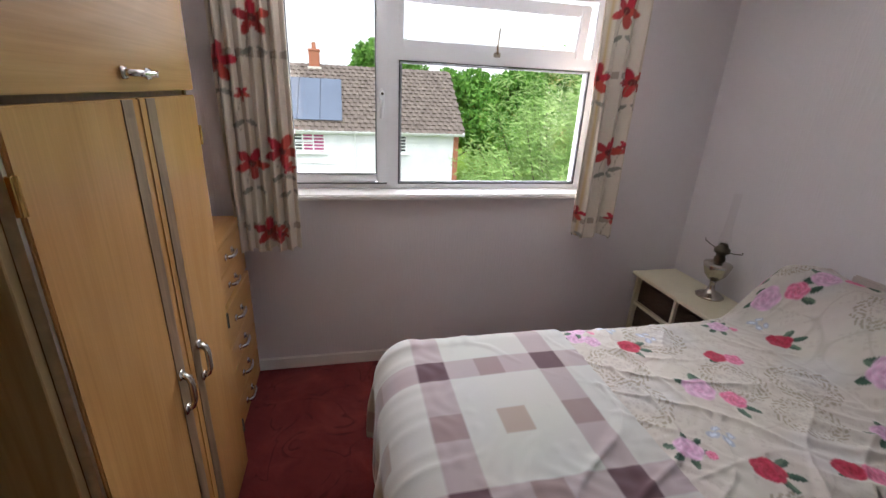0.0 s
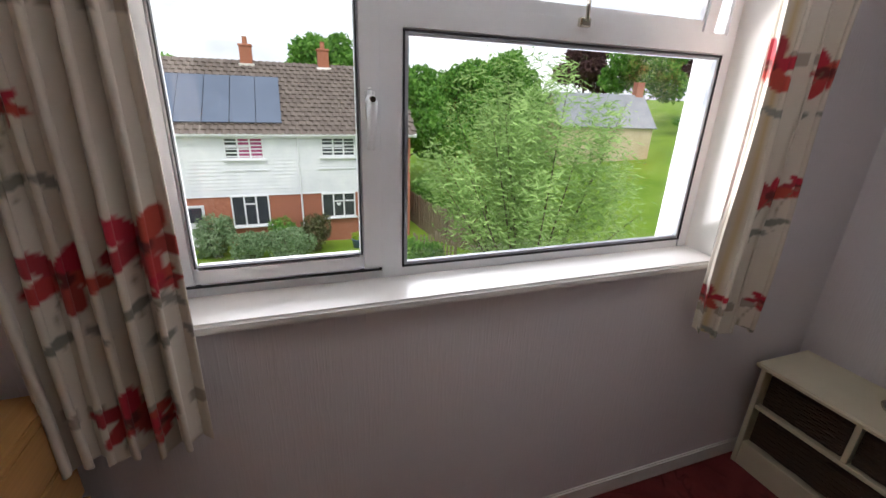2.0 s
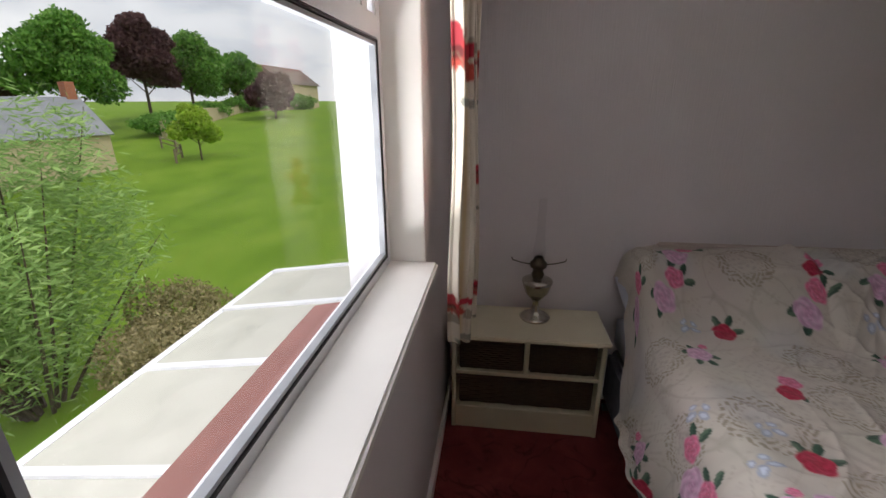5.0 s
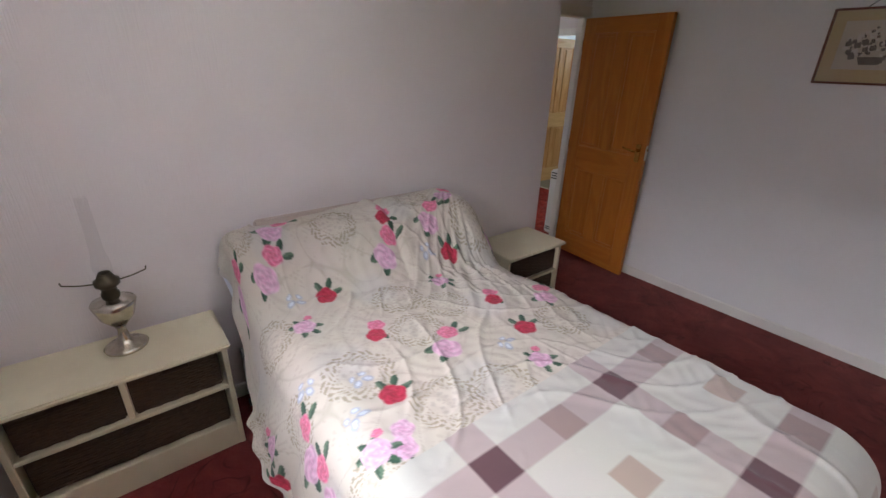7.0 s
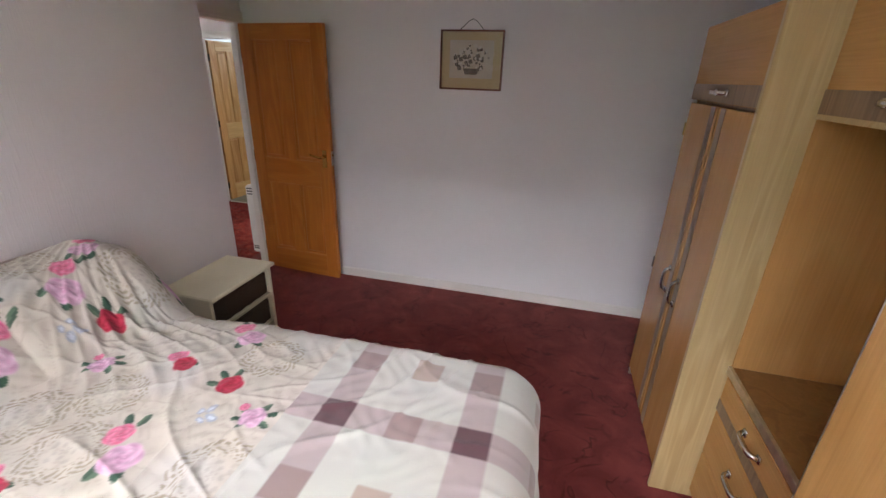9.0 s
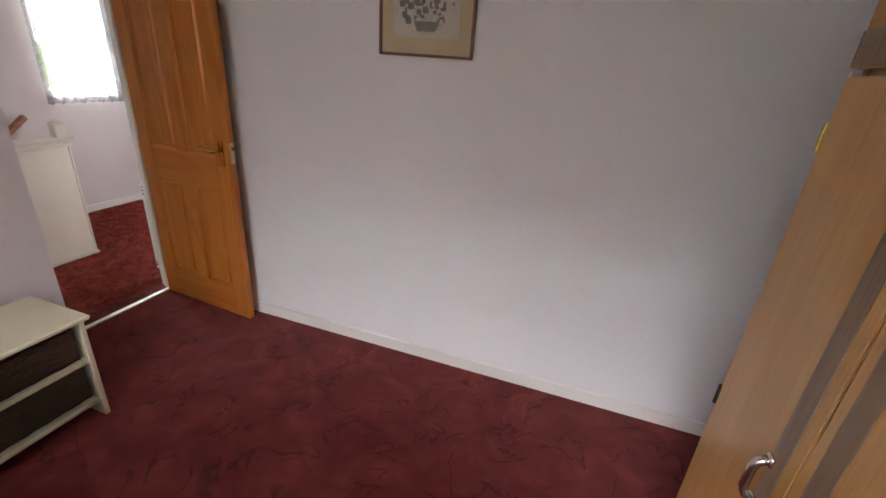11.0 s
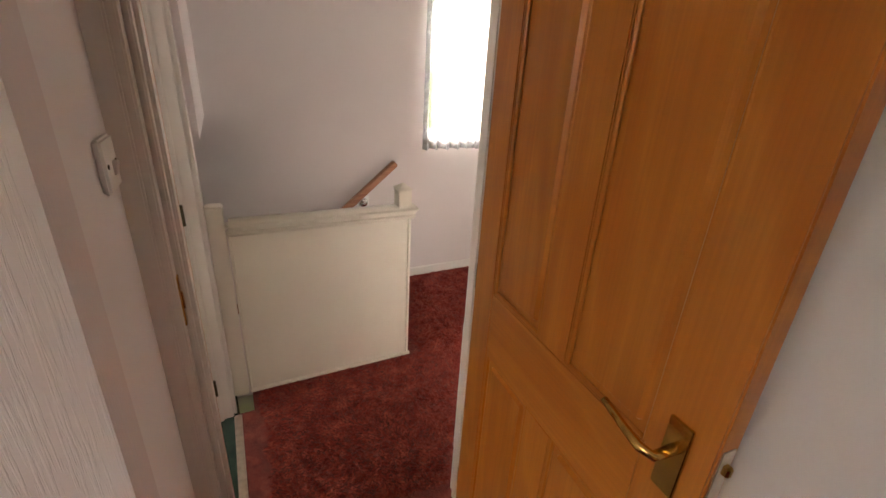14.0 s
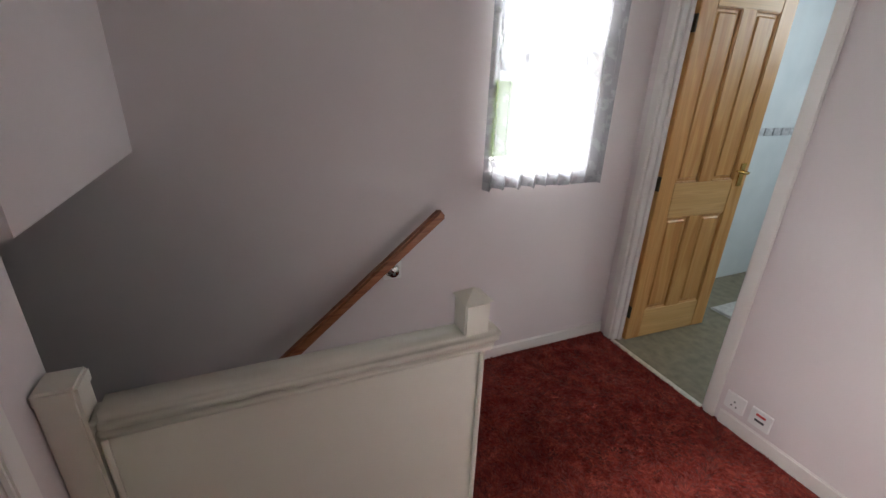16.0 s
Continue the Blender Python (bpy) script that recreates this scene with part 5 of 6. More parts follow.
def net_material():
    m, n, l, b = material("white_lace_net", 0.9)
    at = n.new("ShaderNodeVertexColor")
    at.layer_name = "print"
    sp = n.new("ShaderNodeSeparateColor")
    l.new(at.outputs["Color"], sp.inputs[0])
    b.inputs["Base Color"].default_value = (0.8, 0.82, 0.84, 1)
    tl = n.new("ShaderNodeBsdfTranslucent")
    tl.inputs[0].default_value = (0.085, 0.09, 0.10, 1)
    m1 = n.new("ShaderNodeMixShader")
    m1.inputs[0].default_value = 0.6
    l.new(b.outputs[0], m1.inputs[1])
    l.new(tl.outputs[0], m1.inputs[2])
    tr = n.new("ShaderNodeBsdfTransparent")
    m2 = n.new("ShaderNodeMixShader")
    l.new(sp.outputs[0], m2.inputs[0])
    l.new(tr.outputs[0], m2.inputs[1])
    l.new(m1.outputs[0], m2.inputs[2])
    l.new(m2.outputs[0], n["Material Output"].inputs["Surface"])
    return m


def net_curtain(y0, y1, z0, z1, x):
    nu, nz = 190, 260
    S, Z = np.meshgrid(np.linspace(0, 1, nu), np.linspace(0, 1, nz), indexing="ij")
    s, q = S.ravel(), Z.ravel()
    ph = s * 9.0 * math.tau + 0.9 * np.sin(s * 13)
    yy = y0 + (y1 - y0) * s + 0.006 * np.sin(2 * ph)
    xx = x + 0.020 * np.sin(ph) * (0.8 + 0.3 * (1 - q))
    zz = z0 + (z1 - z0) * q + 0.014 * np.abs(np.sin(s * 26)) * (1 - q) ** 8
    u, v = s * 1.6, q * 1.15
    leaf = np.sin(u * 34 + 2.2 * np.sin(v * 17)) * np.sin(v * 30 + 2.2 * np.sin(u * 15 + 1))
    fine = np.sin(u * 95 + 2 * np.sin(v * 40)) * np.sin(v * 90)
    side = np.clip((np.abs(s - 0.52) - 0.10) / 0.2, 0, 1)
    dens = 0.60 + 0.16 * side + 0.60 * (leaf > 0.42) * (fine > -0.3) * (0.5 + 0.5 * side) + 0.4 * (q < 0.05) * (fine > -0.2)
    idx = np.arange(nu * nz).reshape(nu, nz)
    faces = np.stack([idx[:-1, :-1], idx[1:, :-1], idx[1:, 1:], idx[:-1, 1:]], -1).reshape(-1, 4)
    me = bpy.data.meshes.new("net_curtain")
    me.from_pydata(np.stack([xx, yy, zz], 1).tolist(), [], faces.tolist())
    me.materials.append(net_material())
    me.polygons.foreach_set("use_smooth", [True] * len(me.polygons))
    lay = me.color_attributes.new("print", "FLOAT_COLOR", "POINT")
    dd = np.clip(dens, 0, 0.97)[:, None]
    lay.data.foreach_set("color", np.concatenate([dd, dd, dd, np.ones_like(dd)], 1).ravel())
    return tagged(new("net_curtain", me), "white lace net curtain with leaf pattern at the stair window", "net curtain")


net_curtain(-2.20, -1.495, 1.005, 2.26, XF - 0.045)
solid("net_curtain_wire", tube_bm([(XF - 0.045, -2.27, 2.265), (XF - 0.045, -1.45, 2.265)], 0.006, 8), M_PLASTIC, "white covered wire holding the net curtain", "curtain wire")

ht = thing("panel_heater", (3.44, -1.3, 0.0), "slim white electric panel heater against the landing wall", "heater")
part("body", box_bm(3.415, 3.515, -1.62, -0.94, 0.06, 0.70, 0.014, 4), M_PLASTIC, ht)
for zz in (0.62, 0.645, 0.67, 0.10, 0.12):
    part("vent_slot", box_bm(3.435, 3.495, -0.9415, -0.939, zz, zz + 0.010), M_SLOT, ht, "dark vent slot")
for k in range(5):
    part("vent_slot", box_bm(3.44 + k * 0.012, 3.446 + k * 0.012, -1.55, -1.05, 0.6985, 0.7015), M_SLOT, ht, "dark vent slot")
for yy in (-1.5, -1.1):
    part("foot", box_bm(3.425, 3.505, yy - 0.02, yy + 0.02, 0.004, 0.0605, 0.003), M_PLASTIC, ht)


def socket(x, red):
    s = thing("wall_socket", (x, YB + 0.008, 0.145), "white wall socket above the skirting" + (" with red rocker switches" if red else ", single and empty"), "socket")
    part("plate", box_bm(x - 0.045, x + 0.045, YB, YB + 0.011, 0.10, 0.188, 0.003, 2), M_PLASTIC, s)
    if red:
        for dz in (-0.012, 0.016):
            part("switch", box_bm(x - 0.02, x + 0.02, YB + 0.0105, YB + 0.014, 0.142 + dz, 0.153 + dz, 0.001), M_RED if dz > 0 else M_SLOT, s)
    else:
        part("switch", box_bm(x + 0.015, x + 0.027, YB + 0.0105, YB + 0.014, 0.155, 0.172, 0.001), M_PLASTIC, s)
        for dx, dz in ((0, 0.148), (-0.011, 0.126), (0.011, 0.126)):
            part("socket_hole", box_bm(x + dx - 0.003, x + dx + 0.003, YB + 0.0105, YB + 0.0115, dz - 0.004, dz + 0.004), M_SLOT, s)


socket(4.33, False)
socket(4.215, True)

roll = thing("toilet_roll_holder", (5.47, -3.2, 0.82), "chrome holder with a white paper roll on the bathroom wall", "toilet roll")
part("roll", tube_bm([(5.44, -3.27, 0.80), (5.44, -3.15, 0.80)], 0.052, 20), mottled("tissue", (0.78, 0.78, 0.78), (0.84, 0.84, 0.84), 30, 0.95), roll, "white paper roll", True)
part("arm", tube_bm([(5.50, -3.13, 0.88), (5.43, -3.13, 0.87), (5.44, -3.13, 0.80), (5.44, -3.29, 0.80)], 0.006, 8), M_CHROME, roll)
solid("bath_mat", box_bm(4.72, 5.15, -3.95, -3.42, 0.0, 0.02, 0.008, 2), mottled("grey_mat", (0.45, 0.45, 0.44), (0.6, 0.6, 0.58), 40, 0.95, 200, 0.8, 0.01), "pale grey tufted mat on the bathroom floor", "bath mat")
tr_ = solid("tile_border", join(*[box_bm(5.494, 5.4995, -4.5 + k * 0.1, -4.41 + k * 0.1, 1.17, 1.225, 0.001) for k in range(20)]), mottled("grey_border_tiles", (0.34, 0.36, 0.38), (0.62, 0.64, 0.66), 40, 0.3), "grey patterned tile border on the bathroom wall", "trim", "structure")


# ---- outside ----
def ground_z(x, y):
    z = -3.3 - 2.0 * np.clip((y - 3.3) / 18.0, 0, 1)
    east = np.clip((x - 7.0) / 50.0, 0, 1.15)
    return z + 4.6 * east * np.clip((y + 6) / 10, 0, 1) + 0.10 * np.sin(x * 0.31) * np.sin(y * 0.23)


def gz(x, y):
    return float(ground_z(np.array([float(x)]), np.array([float(y)]))[0])


def grass_material():
    m, n, l, b = material("lawn_grass", 0.9, 0, 0.15)
    a = scaled_noise(n, l, 0.35, 5, 0.6)
    r = ramp_node(n, [(0.3, (0.14, 0.255, 0.02)), (0.5, (0.19, 0.32, 0.03)), (0.7, (0.25, 0.37, 0.045))])
    l.new(a.outputs["Fac"], r.inputs[0])
    f = scaled_noise(n, l, 14, 4, 0.7)
    mx = n.new("ShaderNodeMixRGB")
    mx.blend_type = "MULTIPLY"
    mx.inputs[0].default_value = 0.6
    r3 = ramp_node(n, [(0.3, (0.62, 0.66, 0.55)), (0.7, (1, 1, 1))])
    l.new(f.outputs["Fac"], r3.inputs[0])
    l.new(r.outputs[0], mx.inputs[1])
    l.new(r3.outputs[0], mx.inputs[2])
    l.new(mx.outputs[0], b.inputs["Base Color"])
    add_bump(n, l, b, f.outputs["Fac"], 0.5, 0.05)
    return m


M_GRASS = grass_material()
xs = np.concatenate([np.linspace(-400, -32, 18), np.linspace(-30, 80, 111), np.linspace(84, 600, 24)])
ys = np.concatenate([np.linspace(-300, -12, 14), np.linspace(-10, 80, 91), np.linspace(84, 900, 30)])
GX, GY = np.meshgrid(xs, ys, indexing="ij")
GZ = ground_z(GX, GY)
gi = np.arange(GX.size).reshape(GX.shape)
gme = bpy.data.meshes.new("ground")
gme.from_pydata(np.stack([GX.ravel(), GY.ravel(), GZ.ravel()], 1).tolist(), [], np.stack([gi[:-1, :-1], gi[1:, :-1], gi[1:, 1:], gi[:-1, 1:]], -1).reshape(-1, 4).tolist())
gme.materials.append(M_GRASS)
gme.polygons.foreach_set("use_smooth", [True] * len(gme.polygons))
tagged(new("ground", gme), "bright green mown lawn sloping past the gardens", "lawn", "", "structure")


def draped(name, pts, width, lift, mat, label, category):
    """A path laid on the ground along a line of points."""
    bm = bmesh.new()
    prev = None
    for i in range(len(pts) - 1):
        for k in range(8):
            f = k / 8
            x, y = pts[i][0] + f * (pts[i + 1][0] - pts[i][0]), pts[i][1] + f * (pts[i + 1][1] - pts[i][1])
            d = Vector((pts[i + 1][0] - pts[i][0], pts[i + 1][1] - pts[i][1])).normalized()
            row = []
            for j in range(7):
                o = (j / 6 - 0.5) * width
                px, py = x - d.y * o, y + d.x * o
                row.append(bm.verts.new((px, py, gz(px, py) + lift)))
            if prev:
                for j in range(6):
                    bm.faces.new((prev[j], prev[j + 1], row[j + 1], row[j]))
            prev = row
    bmesh.ops.recalc_face_normals(bm, faces=bm.faces[:])
    if sum(f.normal.z for f in bm.faces) < 0:
        bmesh.ops.reverse_faces(bm, faces=bm.faces[:])
    return solid(name, bm, mat, label, category, "structure")


M_PATH = mottled("gravel_path", (0.23, 0.19, 0.15), (0.33, 0.28, 0.23), 2, 0.9, 25, 0.6, 0.02)
draped("path", [(-14, 8.6), (-2, 9.4), (3.0, 10.2), (4.6, 12.0), (5.6, 14.5)], 2.2, 0.03, M_PATH, "worn gravel path between the gardens", "path")

# lean-to roof under the window
M_PANEL = mottled("cream_roof_panel", (0.46, 0.455, 0.39), (0.54, 0.53, 0.46), 3, 0.5, 40, 0.1)
lean = thing("lean_to_roof", (3.2, 4.3, -0.9), "cream lean-to roof of panels with white glazing bars", "lean-to roof")
RX1, YO, ZI, ZO = 5.2, 5.3, -0.05, -0.33


def roof_z(y):
    return ZI + (ZO - ZI) * (y - 3.345) / (YO - 3.345)


xr = [0.35 + k * (RX1 - 0.35) / 5 for k in range(6)]
for a, b in zip(xr, xr[1:]):
    part("roof_panel", prism_bm([(3.345, ZI), (YO, ZO), (YO, ZO - 0.02), (3.345, ZI - 0.02)], "x", a + 0.02, b - 0.02), M_PANEL, lean)
for x in xr:
    part("glazing_bar", prism_bm([(3.345, ZI + 0.025), (YO + 0.02, ZO + 0.025), (YO + 0.02, ZO - 0.05), (3.345, ZI - 0.05)], "x", x - 0.03, x + 0.03), M_PVC, lean)
part("gutter", box_bm(0.3, RX1 + 0.05, YO, YO + 0.09, ZO - 0.10, ZO - 0.005, 0.015, 2), M_PVC, lean)
part("front_wall", box_bm(0.35, RX1, YO - 0.12, YO - 0.02, -3.6, ZO - 0.06), M_RENDER, lean)
part("side_wall", box_bm(RX1 - 0.06, RX1, 3.345, YO - 0.12, -3.6, ZO - 0.03), M_RENDER, lean)

# ---- the house opposite ----
M_BOARD = mottled("white_weatherboard", (0.70, 0.72, 0.75), (0.80, 0.81, 0.83), 2, 0.6, 30, 0.1)
M_BRICK = mottled("red_brick", (0.33, 0.115, 0.065), (0.44, 0.18, 0.11), 9, 0.85, 60, 0.4, 0.004)
M_MORTAR = mottled("mortar", (0.36, 0.31, 0.26), (0.45, 0.40, 0.34), 9, 0.9)
M_RTILE = mottled("brown_roof_tile", (0.120, 0.094, 0.080), (0.220, 0.180, 0.152), 3.5, 0.85, 30, 0.4, 0.01)
M_SOLAR = mottled("solar_glass", (0.10, 0.13, 0.19), (0.13, 0.165, 0.235), 1, 0.12, 30, 0.02)
M_DARKWIN = mottled("dark_window_glass", (0.03, 0.035, 0.045), (0.06, 0.065, 0.075), 3, 0.06)
M_PURPLE = mottled("purple_curtain", (0.30, 0.04, 0.13), (0.38, 0.06, 0.18), 12, 0.8)
HX0, HX1, HY, HB = -4.55, 6.25, 22.0, -5.35
EAVE, RIDGE, HD = -0.38, 2.35, 7.6
house = thing("house", ((HX0 + HX1) / 2, HY + HD / 2, HB), "white boarded and red brick semi-detached house with solar roof", "house")
part("wall", box_bm(HX0, HX1, HY, HY + HD, HB - 0.6, EAVE), M_BRICK, house, "red brick walls")
part("gable", prism_bm([(HY, EAVE), (HY + HD, EAVE), (HY + HD / 2, RIDGE - 0.06)], "x", HX0, HX1), M_BRICK, house)
part("cladding_back", box_bm(HX0 + 0.45, HX1 - 0.28, HY - 0.03, HY + 0.01, -3.02, EAVE), M_BOARD, house)
for k in range(17):
    z = -3.02 + k * 0.153
    part("weatherboard", prism_bm([(HY - 0.065, z), (HY - 0.035, z + 0.158), (HY - 0.028, z + 0.158), (HY - 0.028, z)], "x", HX0 + 0.45, HX1 - 0.28), M_BOARD, house)
part("fascia", box_bm(HX0 - 0.15, HX1 + 0.2, HY - 0.33, HY - 0.29, EAVE - 0.12, EAVE + 0.05), M_PVC, house)
part("gutter", box_bm(HX0 - 0.15, HX1 + 0.2, HY - 0.43, HY - 0.335, EAVE - 0.05, EAVE + 0.03, 0.02, 2), M_PVC, house)
part("downpipe", tube_bm([(1.15, HY - 0.10, EAVE - 0.08), (1.15, HY - 0.10, HB)], 0.04, 8), M_PVC, house)
sl = math.atan2(RIDGE - EAVE, HD / 2)
rl = math.hypot(RIDGE - EAVE, HD / 2) + 0.42
rows_n, tile_w = 17, 0.30
cols_n = int((HX1 - HX0 + 0.4) / tile_w)
roof = part("roof", moved(box_bm(HX0 - 0.2, HX1 + 0.22, 0, rl, -0.05, 0.0), Matrix.Translation((0, HY - 0.36, EAVE - 0.02)) @ pose(0, 0, 0, math.degrees(sl))), M_RTILE, house, "brown concrete tiled roof")
part("roof_back", moved(box_bm(HX0 - 0.2, HX1 + 0.22, 0, rl, -0.05, 0.0), Matrix.Translation((0, HY + HD + 0.36, EAVE - 0.02)) @ pose(0, 0, 0, 180 - math.degrees(sl)) @ Matrix.Diagonal((1, 1, -1, 1))), M_RTILE, house)
tv, tf = [], []
for r in range(rows_n):
    for c in range(cols_n):
        x0 = HX0 - 0.2 + c * tile_w + (0.15 if r % 2 else 0)
        y0 = r * rl / rows_n
        h = 0.012 * hash2(r, c)
        i = len(tv)
        for dx, dz in ((0.004, 0.0), (0.06, 0.035), (0.13, 0.03), (0.2, 0.008), (tile_w - 0.004, 0.0)):
            tv.append((x0 + dx, y0 - 0.03, 0.055 + dz + h))
            tv.append((x0 + dx, y0 + rl / rows_n + 0.02, 0.012 + dz))
            tv.append((x0 + dx, y0 - 0.03, 0.0))
        for k in range(4):
            a = i + 3 * k
            tf.append((a, a + 3, a + 4, a + 1))
            tf.append((a + 2, a + 5, a + 3, a))
tme = bpy.data.meshes.new("roof_tiles")
mt = Matrix.Translation(Vector((0, HY - 0.36, EAVE - 0.02)) - origin_of(roof)) @ pose(0, 0, 0, math.degrees(sl))
tme.from_pydata([tuple(mt @ Vector(p)) for p in tv], [], tf)
tme.materials.append(M_RTILE)
rt = new("roof_tiles", tme)
rt.parent = roof
tagged(rt, "rows of brown roof tiles", "", "", "stuff")
part("ridge", tube_bm([(HX0 - 0.2, HY + HD / 2, RIDGE + 0.06), (HX1 + 0.22, HY + HD / 2, RIDGE + 0.06)], 0.13, 8), M_RTILE, house)
for k in range(5):
    x0 = HX0 + 0.05 + k * 1.02
    p = part("solar_panel", moved(box_bm(x0, x0 + 1.0, 0.62, 3.75, 0.11, 0.15, 0.01), Matrix.Translation((0, HY - 0.36, EAVE - 0.02)) @ pose(0, 0, 0, math.degrees(sl))), M_SOLAR, house, "blue-grey solar panel")
M_POT = mottled("terracotta", (0.36, 0.14, 0.08), (0.44, 0.19, 0.11), 9, 0.8)
for x in (-0.75, 2.75):
    ch = part("chimney", box_bm(x - 0.26, x + 0.26, HY + 3.5, HY + 4.1, RIDGE - 0.5, RIDGE + 0.85), M_BRICK, house, "red brick chimney")
    part("chimney_cap", box_bm(x - 0.30, x + 0.30, HY + 3.46, HY + 4.14, RIDGE + 0.85, RIDGE + 0.95, 0.02), M_BRICK, ch)
    part("chimney_pot", lathe_bm([(0.12, RIDGE + 0.93), (0.10, RIDGE + 1.25), (0.12, RIDGE + 1.28), (0.08, RIDGE + 1.28)], x, HY + 3.8, 12), M_POT, ch, "terracotta pot")
    part("flashing", box_bm(x - 0.36, x + 0.36, HY + 3.4, HY + 4.2, RIDGE - 0.35, RIDGE + 0.12, 0.04), M_ALU, ch, "grey lead flashing")


def house_window(x0, x1, z0, z1, lights, fill):
    w = part("window", ring_bm(x0, x1, z0, z1, (0.06,) * 4, HY - 0.11, HY - 0.02, 0), M_PVC, house, "white framed window")
    part("window_sill", box_bm(x0 - 0.08, x1 + 0.08, HY - 0.18, HY - 0.02, z0 - 0.07, z0, 0.01), M_PVC, w)
    n = len(lights)
    ww = (x1 - x0 - 0.12) / n
    for k, kind in enumerate(lights):
        a = x0 + 0.06 + k * ww
        part("pane", box_bm(a, a + ww, HY - 0.055, HY - 0.045, z0 + 0.06, z1 - 0.06), M_PURPLE if kind == "p" else M_DARKWIN, w)
        if k:
            part("mullion", box_bm(a - 0.035, a + 0.035, HY - 0.10, HY - 0.03, z0 + 0.05, z1 - 0.05), M_PVC, w)
        if kind == "t" or k == 1:
            part("transom", box_bm(a, a + ww, HY - 0.10, HY - 0.035, z1 - 0.42, z1 - 0.36), M_PVC, w)


house_window(-1.78, -0.24, -1.42, -0.52, "tpp", None)
house_window(2.12, 3.62, -1.38, -0.52, "ttd", None)
house_window(-1.78, -0.24, -4.36, -2.98, "dtd", None)
house_window(2.02, 3.55, -4.18, -3.02, "dtt", None)
for xa, xb in ((-1.95, -0.05), (1.95, 3.75)):
    part("apron_board", box_bm(xa, xb, HY - 0.10, HY - 0.06, -1.92, -1.87), M_BOARD, house)
dr = part("door", box_bm(-3.62, -2.85, HY - 0.06, HY - 0.015, HB, -3.35), M_BOARD, house, "white front door with dark glass")
part("door_glass", box_bm(-3.52, -2.95, HY - 0.075, HY - 0.055, -4.1, -3.45), M_DARKWIN, dr)
dr = part("door", box_bm(4.4, 5.25, HY - 0.06, HY - 0.015, HB, -3.35), M_BOARD, house, "white side door")
part("heart", prism_bm([(2.78 + 0.10 * (math.sin(a) ** 3), -3.55 + 0.085 * (math.cos(a) - 0.36 * math.cos(2 * a) - 0.12 * math.cos(3 * a))) for a in [k * math.tau / 20 for k in range(20)]], "y", HY - 0.10, HY - 0.115), M_PVC, house, "white hanging heart")
part("porch_roof", box_bm(4.2, 5.5, HY - 0.8, HY - 0.03, -3.25, -3.12, 0.02), M_BOARD, house)

# brick courses at the corners and under the boards
bme = mesh_of("brick", box_bm(-0.107, 0.107, -0.012, 0.012, -0.0325, 0.0325, 0.003), M_BRICK)
made = 0
for r in range(56):
    z = -5.25 + r * 0.075
    spans = [(HX0, HX0 + 0.43)] if z > -3.0 else []
    if z < -3.04:
        spans += [(-0.1, 1.95)]
    for a, b in spans:
        x = a + (0.11 if r % 2 else 0.0) + 0.11
        while x + 0.1 < b and made < 300:
            o = new("brick", bme)
            o.parent = house
            o.location = Vector((x, HY - 0.008, z)) - house.location
            made += 1
            x += 0.225


# ---- planting ----
def card_leaf(verts, faces, c, size, rng, up=0.3):
    a = Vector((rng.gauss(0, 1), rng.gauss(0, 1), rng.gauss(0, 1) + up)).normalized()
    b = a.orthogonal().normalized()
    b.rotate(Matrix.Rotation(rng.uniform(0, 6.28), 3, a))
    d = a.cross(b)
    l, w = size * rng.uniform(0.7, 1.3), size * rng.uniform(0.35, 0.6)
    i = len(verts)
    verts.extend([tuple(c - b * l), tuple(c + d * w + a * 0.15 * w), tuple(c + b * l), tuple(c - d * w + a * 0.15 * w)])
    faces.append((i, i + 1, i + 2, i + 3))


def crown_mesh(name, lobes, count, size, mat, seed, up=0.3, fill=0.55):
    """Many small leaves gathered over uneven lobes."""
    rng = random.Random(seed)
    verts, faces = [], []
    tot = sum(l[3] * l[4] for l in lobes)
    for cx, cy, cz, rx, rz in lobes:
        for _ in range(int(count * rx * rz / tot)):
            v = Vector((rng.gauss(0, 1), rng.gauss(0, 1), rng.gauss(0, 1))).normalized()
            r = fill + (1 - fill) * rng.random() ** 0.6
            r *= 0.86 + 0.22 * noise.noise(Vector((cx, cy, cz)) + v * 2.3) + 0.1 * rng.random()
            card_leaf(verts, faces, Vector((cx + v.x * rx * r, cy + v.y * rx * r, cz + v.z * rz * r)), size, rng, up)
    me = bpy.data.meshes.new(name)
    me.from_pydata(verts, [], faces)
    me.materials.append(mat)
    return me


M_LEAF = leafy("broad_leaf", (0.070, 0.186, 0.029), (0.148, 0.334, 0.054), (0.271, 0.493, 0.099))
M_WILLOW = leafy("willow_leaf", (0.150, 0.263, 0.067), (0.247, 0.390, 0.113), (0.374, 0.526, 0.180))
M_COPPER = leafy("copper_leaf", (0.067, 0.032, 0.040), (0.113, 0.053, 0.058), (0.166, 0.083, 0.074))
M_LIME = leafy("lime_leaf", (0.240, 0.406, 0.030), (0.374, 0.556, 0.053), (0.496, 0.600, 0.090))
M_GOLD = leafy("golden_shrub_leaf", (0.17, 0.16, 0.07), (0.29, 0.25, 0.12), (0.40, 0.34, 0.18))
M_GREYG = leafy("grey_green_leaf", (0.134, 0.226, 0.106), (0.226, 0.330, 0.166), (0.330, 0.450, 0.256))
M_BROWNHEDGE = leafy("brown_hedge_leaf", (0.075, 0.094, 0.037), (0.125, 0.138, 0.056), (0.175, 0.156, 0.075))
M_BARK = mottled("bark", (0.06, 0.045, 0.03), (0.12, 0.09, 0.06), 8, 0.9, 30, 0.8, 0.02)


